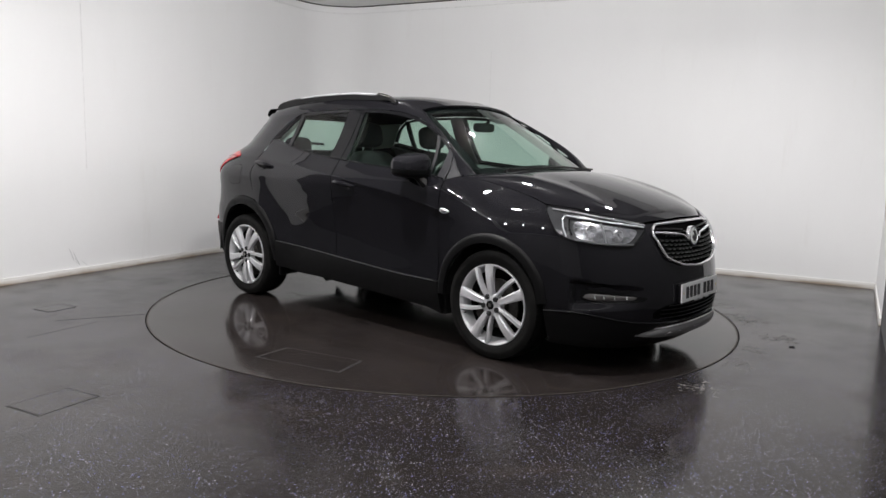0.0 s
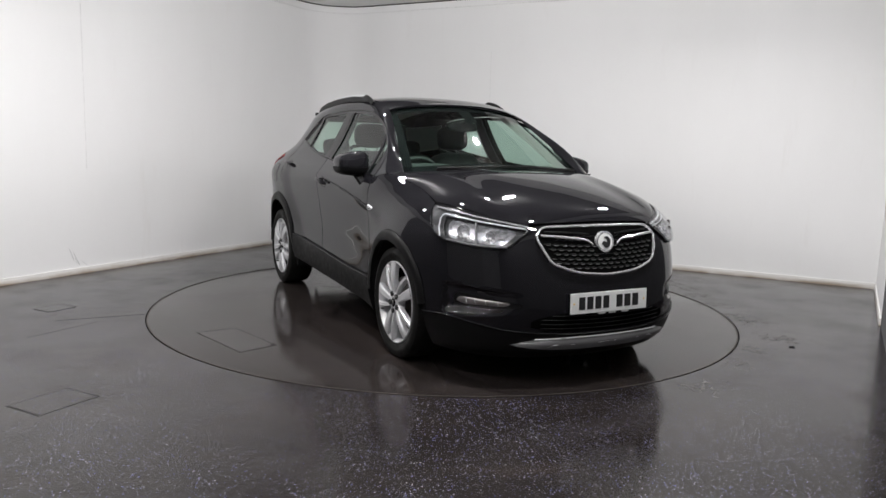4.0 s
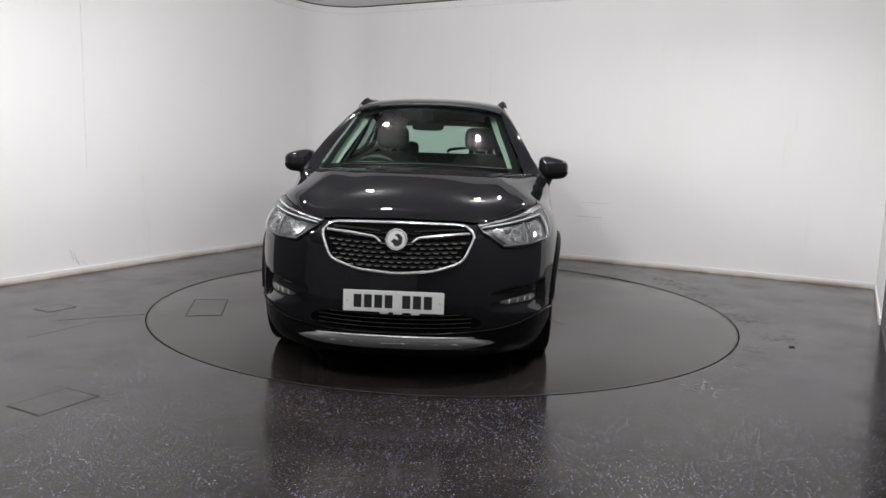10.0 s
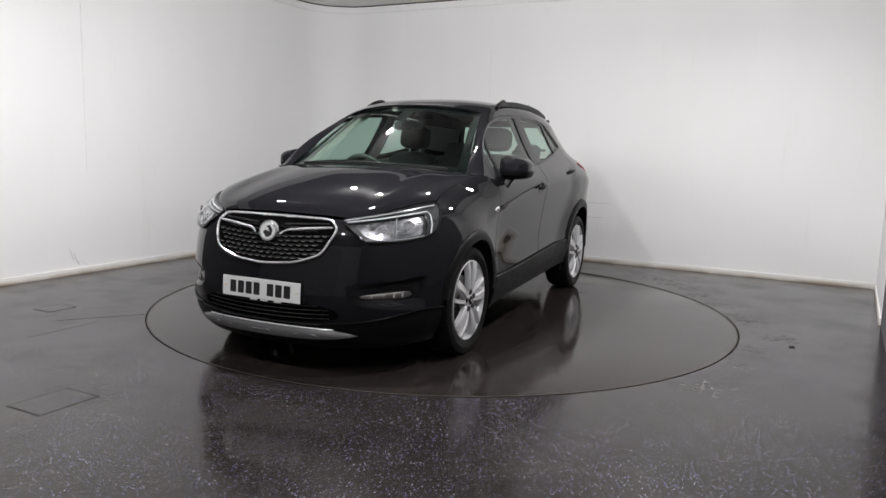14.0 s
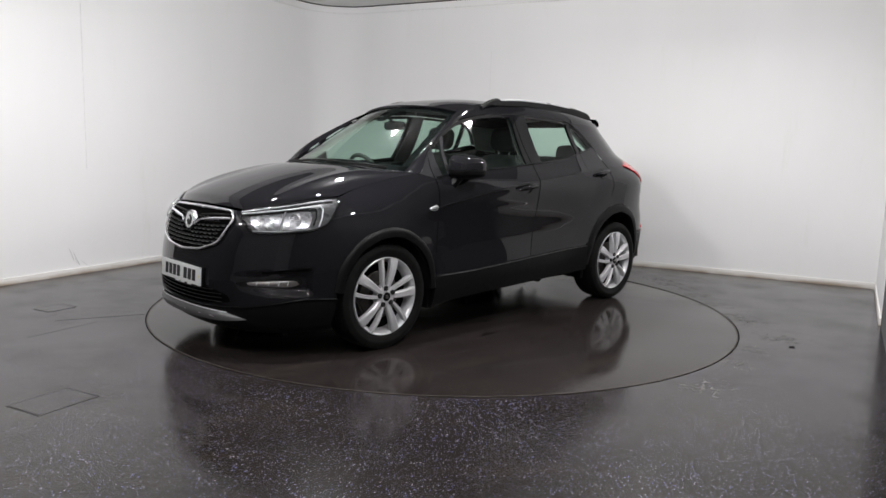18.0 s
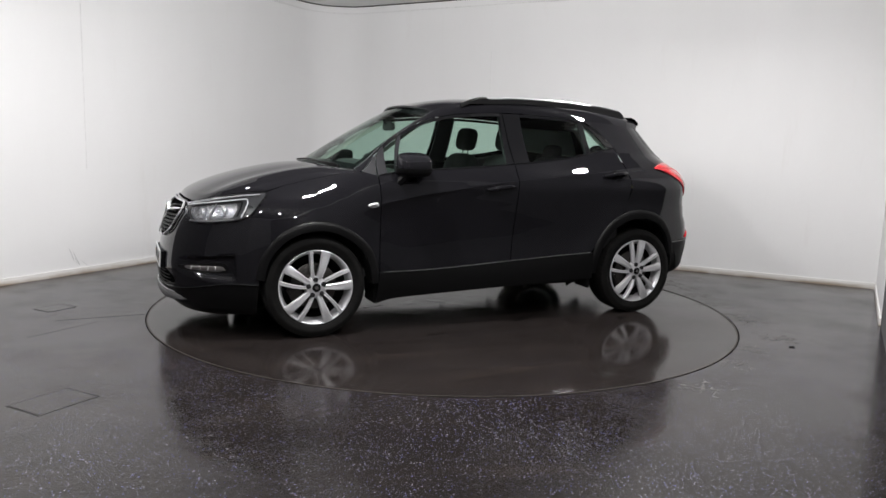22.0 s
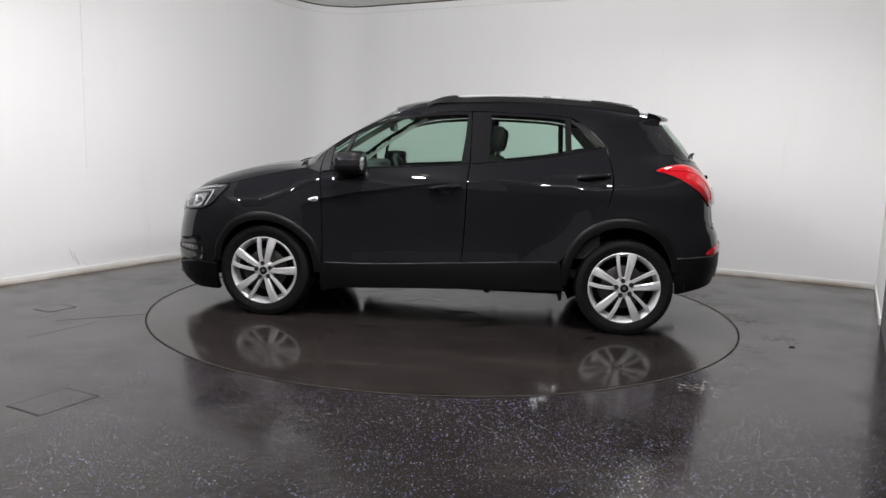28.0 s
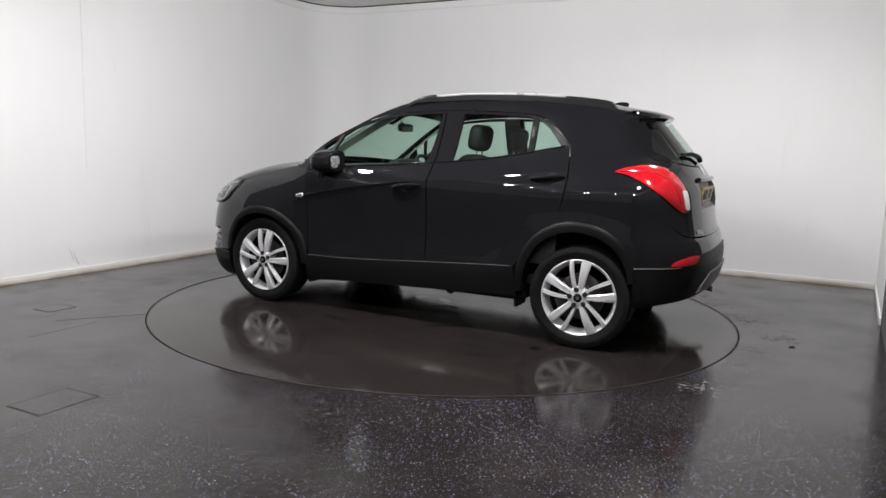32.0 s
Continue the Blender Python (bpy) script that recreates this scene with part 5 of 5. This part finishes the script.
recess = coons([(-0.32, 0.90), (0, 0.90), (0.32, 0.90)], [(0.32, 0.90), (0.34, 0.99), (0.32, 1.08)], [(-0.32, 1.08), (0, 1.08), (0.32, 1.08)], [(-0.32, 0.90), (-0.34, 0.99), (-0.32, 1.08)], 61, 24)
part("plate_recess", sheet(on_gate(recess, 0.003), 0.004), SATIN, tailgate, "grey plate recess")
number_plate("rear_plate", PLATE_YELLOW, pose(-1.897, 0, 0.985, 0, 9, 180), "yellow plate with plain black bars", tailgate)
part("plate_garnish", tube(tail(np.stack([np.linspace(-0.33, 0.33, 25), np.full(25, 1.088)], 1), 0.008), 0.017, sides=10), PAINT, tailgate, "glossy black handle bar over the plate")
part("gate_badge", moved(lathe([(0.0, 0.008), (0.040, 0.008), (0.048, 0.0), (0.048, -0.01)], 32), Matrix.Translation((-1.846, 0, 1.146)) @ Vector((0, 1, 0)).rotation_difference(Vector((-0.857, 0, 0.515))).to_matrix().to_4x4()), CHROME, tailgate, "round chrome badge")
# Coloured white in place of the gleam on chrome lettering.
part("script_bars", join(*[tube(tail(np.array([(y, 0.756), (y + 0.010, 0.776)]), 0.005), 0.004, sides=5) for y in (0.42, 0.442, 0.464, 0.486)]), WHITE_METAL, tailgate, "small white bars painting the shine of the chrome model badge")
rw = through_points([(-1.835, 0.0, 1.205), (-1.825, 0.03, 1.232), (-1.80, 0.20, 1.250), (-1.765, 0.36, 1.245)], 16)
part("rear_wiper", join(tube(rw, [0.018, 0.012, 0.008]), tube(rw + [-0.01, 0, 0.008], 0.006)), PLASTIC, tailgate, "black rear wiper")

# --- wheels ---
TYRE_R = 0.3315


def rot_y(a):
    return Matrix.Rotation(a, 4, "Y")


def spoke(a0, a1, w0, w1):
    """One tapering spoke from the hub to the rim, from angle a0 to a1, of half width w0 to w1."""
    rows = []
    for f in np.linspace(0, 1, 10):
        r = 0.040 + (0.238 - 0.040) * f
        a = radians(a0 + (a1 - a0) * f ** 0.85)
        w = w0 + (w1 - w0) * f
        y = 0.010 + 0.016 * math.sin(math.pi * min(1, f * 0.85)) - 0.004 * f
        c, t = Vector((r * math.cos(a), 0, r * math.sin(a))), Vector((-math.sin(a), 0, math.cos(a)))
        rows.append([tuple(c + t * w * k + Vector((0, y - dy, 0))) for k, dy in ((-0.9, 0.034), (-1.0, 0.007), (-0.62, 0.0), (0.0, 0.0025), (0.62, 0.0), (1.0, 0.007), (0.9, 0.034))])
    return sheet(rows, 0, heart=np.array([0.13 * math.cos(radians(a0)), -1.0, 0.13 * math.sin(radians(a0))]))


def wheel():
    w = empty("wheel")
    tyre = lathe([(0.236, -0.185), (0.262, -0.200), (0.300, -0.203), (0.322, -0.196), (0.3295, -0.178), (TYRE_R, -0.14), (TYRE_R, -0.05), (0.3295, -0.012), (0.322, 0.006), (0.300, 0.014), (0.286, 0.0165), (0.282, 0.0145), (0.262, 0.012), (0.250, 0.006), (0.243, -0.004)], 72)
    part("tyre", tyre, RUBBER, w, "black rubber tyre")
    grooves = [lathe([(TYRE_R + 0.0012, y - 0.004), (TYRE_R + 0.0012, y + 0.004)], 60) for y in (-0.13, -0.095, -0.06)]
    blocks = []
    for i in range(64):
        blocks.append(moved(box(0.313, 0.3285, -0.020, 0.004, -0.0022, 0.0022), rot_y(2 * math.pi * i / 64)))
    tagged(part("tread_pattern", join(*grooves, *blocks), DARK, w), kind="stuff")
    rim = lathe([(0.243, -0.19), (0.236, -0.18), (0.215, -0.16), (0.210, -0.06), (0.222, -0.012), (0.230, 0.000), (0.236, 0.008), (0.2405, 0.0105), (0.2445, 0.008), (0.2445, -0.002)], 72)
    r = part("rim", rim, SILVER, w, "silver five twin-spoke alloy rim")
    for i in range(5):
        part("broad_spoke", spoke(108 + 72 * i, 106 + 72 * i, 0.0150, 0.0320), SILVER, r)
        part("narrow_spoke", spoke(72 + 72 * i, 82 + 72 * i, 0.0100, 0.0140), SILVER, r)
    hub = lathe([(0.0, 0.016), (0.030, 0.016), (0.040, 0.012), (0.060, 0.011), (0.070, 0.004), (0.072, -0.03)], 40)
    part("hub", hub, SILVER, r)
    part("hub_cap", lathe([(0.0, 0.0205), (0.022, 0.0200), (0.028, 0.017), (0.029, 0.010)], 28), GLOSS_BLACK, r, "round hub cap with a badge")
    part("cap_mark", lathe([(0.0, 0.0216), (0.011, 0.0214)], 24), STEEL, r)
    for i in range(5):
        a = radians(84 + 72 * i)
        nut = lathe([(0.0, 0.016), (0.0085, 0.016), (0.0095, 0.0125), (0.0155, 0.0135), (0.0165, 0.004)], 16)
        part("wheel_bolt", moved(nut, Matrix.Translation((0.053 * math.cos(a), 0.0065, 0.053 * math.sin(a)))), PLATE_INK, r)
    part("brake_disc", lathe([(0.06, -0.055), (0.146, -0.055), (0.150, -0.058), (0.150, -0.075)], 48), DISC, w, "bare steel brake disc")
    part("disc_bell", lathe([(0.03, -0.036), (0.078, -0.036), (0.084, -0.055)], 32), RUST, w)
    part("brake_caliper", moved(box(0.075, 0.168, -0.10, -0.038, -0.075, 0.075, 0.012), rot_y(0.5)), RUST, w)
    part("barrel", lathe([(0.209, -0.06), (0.205, -0.185), (0.05, -0.19)], 48), DARK, w)
    part("valve", tube([(0.222, -0.01, 0), (0.214, 0.012, 0)], 0.004, sides=6), PLATE_INK, w)
    return w


FACE_Y = 0.845
pattern = wheel()
pattern.parent = car
pattern.matrix_basis = pose(AXLE, FACE_Y, HUB_Z + 0.003, 0, 0, 0)
for x, s, spin in ((-AXLE, 1, 5), (AXLE, -1, 22), (-AXLE, -1, 48)):
    copy_thing(pattern, Matrix.Translation((x, s * FACE_Y, HUB_Z + 0.003)) @ pose(0, 0, 0, 0, 0, 0 if s > 0 else 180) @ pose(0, 0, 0, 0, spin, 0))

# --- fuel flap in the right rear quarter ---
flap = [(-1.385 + 0.085 * math.copysign(abs(math.cos(a)) ** 0.5, math.cos(a)), 0.985 + 0.078 * math.copysign(abs(math.sin(a)) ** 0.5, math.sin(a))) for a in np.linspace(0, 2 * math.pi, 40, endpoint=False)]
part("fuel_flap", mirror(fan(flap, side, 4, 0.0, 0.003, lift=0.0022, smooth_line=False)), PAINT, quarters[1], "flush painted fuel flap")
part("flap_gap", mirror(tube(side(np.array(flap), 0.0006), 0.0022, True, 6)), GROOVE, quarters[1])
# --- mirrors, handles, repeaters ---
for i, (s, _) in enumerate(SIDES):
    m = Matrix.Translation((0.628, s * 0.902, 1.142))
    pod = lump(0.118, 0.102, 0.088, 0.60, 0.58, 28, 18)
    verts = []
    for x, y, z in pod[0]:
        k = (y * s + 0.090) / 0.18
        tall = z * (1.06 - 0.42 * k) if z > 0 else z * (0.95 - 0.12 * k)
        verts.append((max(x, -0.082) * (0.95 + 0.15 * (1 - k)), y, tall - 0.014))
    mirror_pod = part("door_mirror", moved((verts, pod[1]), m), PAINT, front_doors[i], "glossy black door mirror")
    glass_face = lump(0.004, 0.072, 0.046, 0.5, 0.5, 24, 8)
    part("mirror_glass", moved(glass_face, Matrix.Translation((0.546, s * 0.902, 1.124))), CHROME, mirror_pod, "silvered mirror glass")
    base_cup = [(x * 1.015, y * 1.015, min(z, -0.034)) for x, y, z in verts]
    part("mirror_base", moved((base_cup, pod[1]), m), PLASTIC, mirror_pod, "black lower shell")
    part("mirror_arm", tube([(0.735, s * 0.800, 0.985), (0.715, s * 0.826, 1.000), (0.685, s * 0.852, 1.045), (0.655, s * 0.872, 1.090)], [0.058, 0.050, 0.044, 0.052], count=12, flat=0.75), PLASTIC, mirror_pod, "black mirror foot on the door")
for x, z, doors in ((-0.025, 0.980, front_doors), (-1.035, 1.083, rear_doors)):
    tilt = 0.11
    cup = [(x + 0.060 * math.cos(a), z - 0.012 + 0.036 * math.sin(a)) for a in np.linspace(0, 2 * math.pi, 24, endpoint=False)]
    both("handle_cup", fan(cup, side, 4, -0.004, 0.0, lift=0.003, smooth_line=False), GLOSS_BLACK, doors, "dark recess behind the handle")
    bar = through_points([(x + 0.108, z - 0.012), (x + 0.085, z - 0.010), (x, z + 0.004), (x - 0.085, z + 0.010), (x - 0.108, z + 0.008)], 18)
    lift = 0.010 + 0.022 * np.sin(np.linspace(0, math.pi, 18)) ** 0.5
    both("door_handle", tube(side(bar, 0) + np.stack([0 * lift, lift, 0 * lift], 1), [0.010, 0.0165, 0.0165, 0.0165, 0.010], sides=10), PAINT, doors, "glossy black bar handle")
rep = [(0.943, 0.863), (0.905, 0.877), (0.876, 0.880), (0.871, 0.862), (0.889, 0.848), (0.928, 0.851)]
both("side_repeater", fan(rep, side, 4, 0.006, 0.006, count=32, lift=0.004), SATIN_BRIGHT, wings, "chrome-rimmed side repeater")
both("repeater_lens", fan([(0.930, 0.863), (0.904, 0.871), (0.884, 0.872), (0.882, 0.860), (0.916, 0.855)], side, 3, 0.004, 0.006, count=24, lift=0.011), SATIN, wings, "grey repeater lens")
both("wing_blade", tube(side(through_points([(0.862, 0.868), (0.70, 0.900), (0.45, 0.944), (0.17, 0.986), (-0.05, 1.012)], 24), 0.006), 0.003, sides=6), PAINT, front_doors, "fine raised feature line")

# --- cabin ---
part("dashboard", join(moved(lump(0.20, 0.70, 0.10, 0.5, 0.35), pose(0.78, 0, 1.00)), moved(lump(0.16, 0.12, 0.22, 0.4, 0.4), pose(0.60, 0, 0.75)), moved(lump(0.09, 0.20, 0.05, 0.6, 0.6), pose(0.70, -0.36, 1.09))), TRIM_GREY, car)
part("cabin_floor", box(-1.75, 0.95, -0.72, 0.72, 0.36, 0.42, 0.01), TRIM_GREY, car)
part("bulkhead", box(0.90, 0.96, -0.70, 0.70, 0.36, 1.02, 0.01), DARK, car)
both("door_card", sheet(on_side(coons([(0.83, 0.46), (-1.1, 0.52)], [(-1.1, 0.52), (-1.1, 1.25)], belt(0.83, -1.1, -0.012, 8), [(0.83, 0.46), (0.83, 1.04)], 24, 10), -0.075), 0.02), TRIM_GREY)
ring = [(0.185 * math.cos(a), 0.185 * math.sin(a), 0) for a in np.linspace(0, 2 * math.pi, 36, endpoint=False)]
wheel_at = pose(0.47, -0.37, 1.005, 0, -64, 0)
steering = part("steering_wheel", moved(tube(ring, 0.016, True, 10), wheel_at), TRIM_GREY, car, "dark steering wheel")
part("wheel_boss", moved(join(lump(0.07, 0.065, 0.025), box(-0.012, 0.012, -0.175, 0.175, -0.012, 0.012, 0.004), box(-0.175, 0, -0.02, 0.02, -0.012, 0.012, 0.004)), wheel_at), TRIM_GREY, steering)
for s, _ in SIDES:
    seat = part("front_seat", join(moved(lump(0.27, 0.25, 0.10, 0.5, 0.45), pose(0.02, s * 0.37, 0.58, 0, -8)), moved(lump(0.09, 0.25, 0.31, 0.5, 0.45), pose(-0.26, s * 0.37, 0.90, 0, -14))), CLOTH, car, "charcoal cloth front seat")
    part("headrest", moved(lump(0.055, 0.135, 0.095, 0.55, 0.5), pose(-0.35, s * 0.37, 1.325, 0, -10)), CLOTH, seat)
    for dy in (-0.05, 0.05):
        part("headrest_post", tube([(-0.335, s * 0.37 + dy, 1.16), (-0.345, s * 0.37 + dy, 1.26)], 0.006), CHROME, seat)
bench = part("rear_seat", join(moved(lump(0.26, 0.62, 0.10, 0.4, 0.35), pose(-0.85, 0, 0.60)), moved(lump(0.08, 0.62, 0.30, 0.4, 0.3), pose(-1.13, 0, 0.90, 0, -16))), CLOTH, car, "charcoal cloth rear bench")
for y in (-0.36, 0.36):
    part("headrest", moved(lump(0.045, 0.12, 0.075, 0.55, 0.5), pose(-1.22, y, 1.225, 0, -10)), CLOTH, bench)
part("headlining", sheet(np.array(roof_rows)[2:-2, 2:-2] - [0, 0, 0.03], 0, heart=np.array([0, 0, 3.0])), PALE_TRIM, car, "pale fabric headlining")
part("parcel_shelf", box(-1.62, -1.22, -0.55, 0.55, 1.06, 1.08, 0.006), TRIM_GREY, car)
cabin_mirror = part("cabin_mirror", moved(lump(0.018, 0.115, 0.034, 0.5, 0.5), pose(0.50, 0, 1.40)), GLOSS_BLACK, car, "black rear-view mirror")
part("mirror_stem", tube([(0.51, 0, 1.42), (0.545, 0, 1.445)], 0.012), GLOSS_BLACK, cabin_mirror)
both("pillar_trim", sheet(np.stack([through_points([np.array(p) + [-0.03, -0.03, -0.012] for p in EDGE[:4]], 14), through_points([np.array(p) + [-0.065, -0.085, -0.03] for p in EDGE[:4]], 14)], 0), 0, heart=np.array([-1.0, 0.6, 0.5])), PALE_TRIM)
both("centre_pillar_trim", sheet(on_side(coons([(-0.14, 1.12), (-0.30, 1.14)], [(-0.30, 1.14), (-0.29, 1.50)], [(-0.16, 1.50), (-0.29, 1.50)], [(-0.14, 1.12), (-0.16, 1.50)], 4, 8), -0.05), 0.01), TRIM_GREY)
both("rear_pillar_trim", sheet(on_side(coons([(-1.10, 1.24), (-1.62, 1.20)], [(-1.62, 1.20), (-1.46, 1.43)], [(-0.90, 1.45), (-1.46, 1.43)], [(-1.10, 1.24), (-0.90, 1.45)], 8, 8), -0.06), 0.01), PALE_TRIM)


# ---------- what moves: the turntable turns and carries the car ----------
def heading(t):
    """Degrees by which the car's nose has turned past the camera at t seconds."""
    return -47.9645 + 5.1744 * t - 0.003288 * (t - 16) ** 2


def motions():
    times = [float(t) for t in range(33)]
    seat = Matrix.Translation((-0.0489, -0.1165, 0.0))
    walk(turntable, [(t, pose(0, 0, 0, 0, 0, -90 - heading(t))) for t in times])
    walk(car, [(t, pose(0, 0, 0, 0, 0, -90 - heading(t)) @ seat) for t in times])


motions()
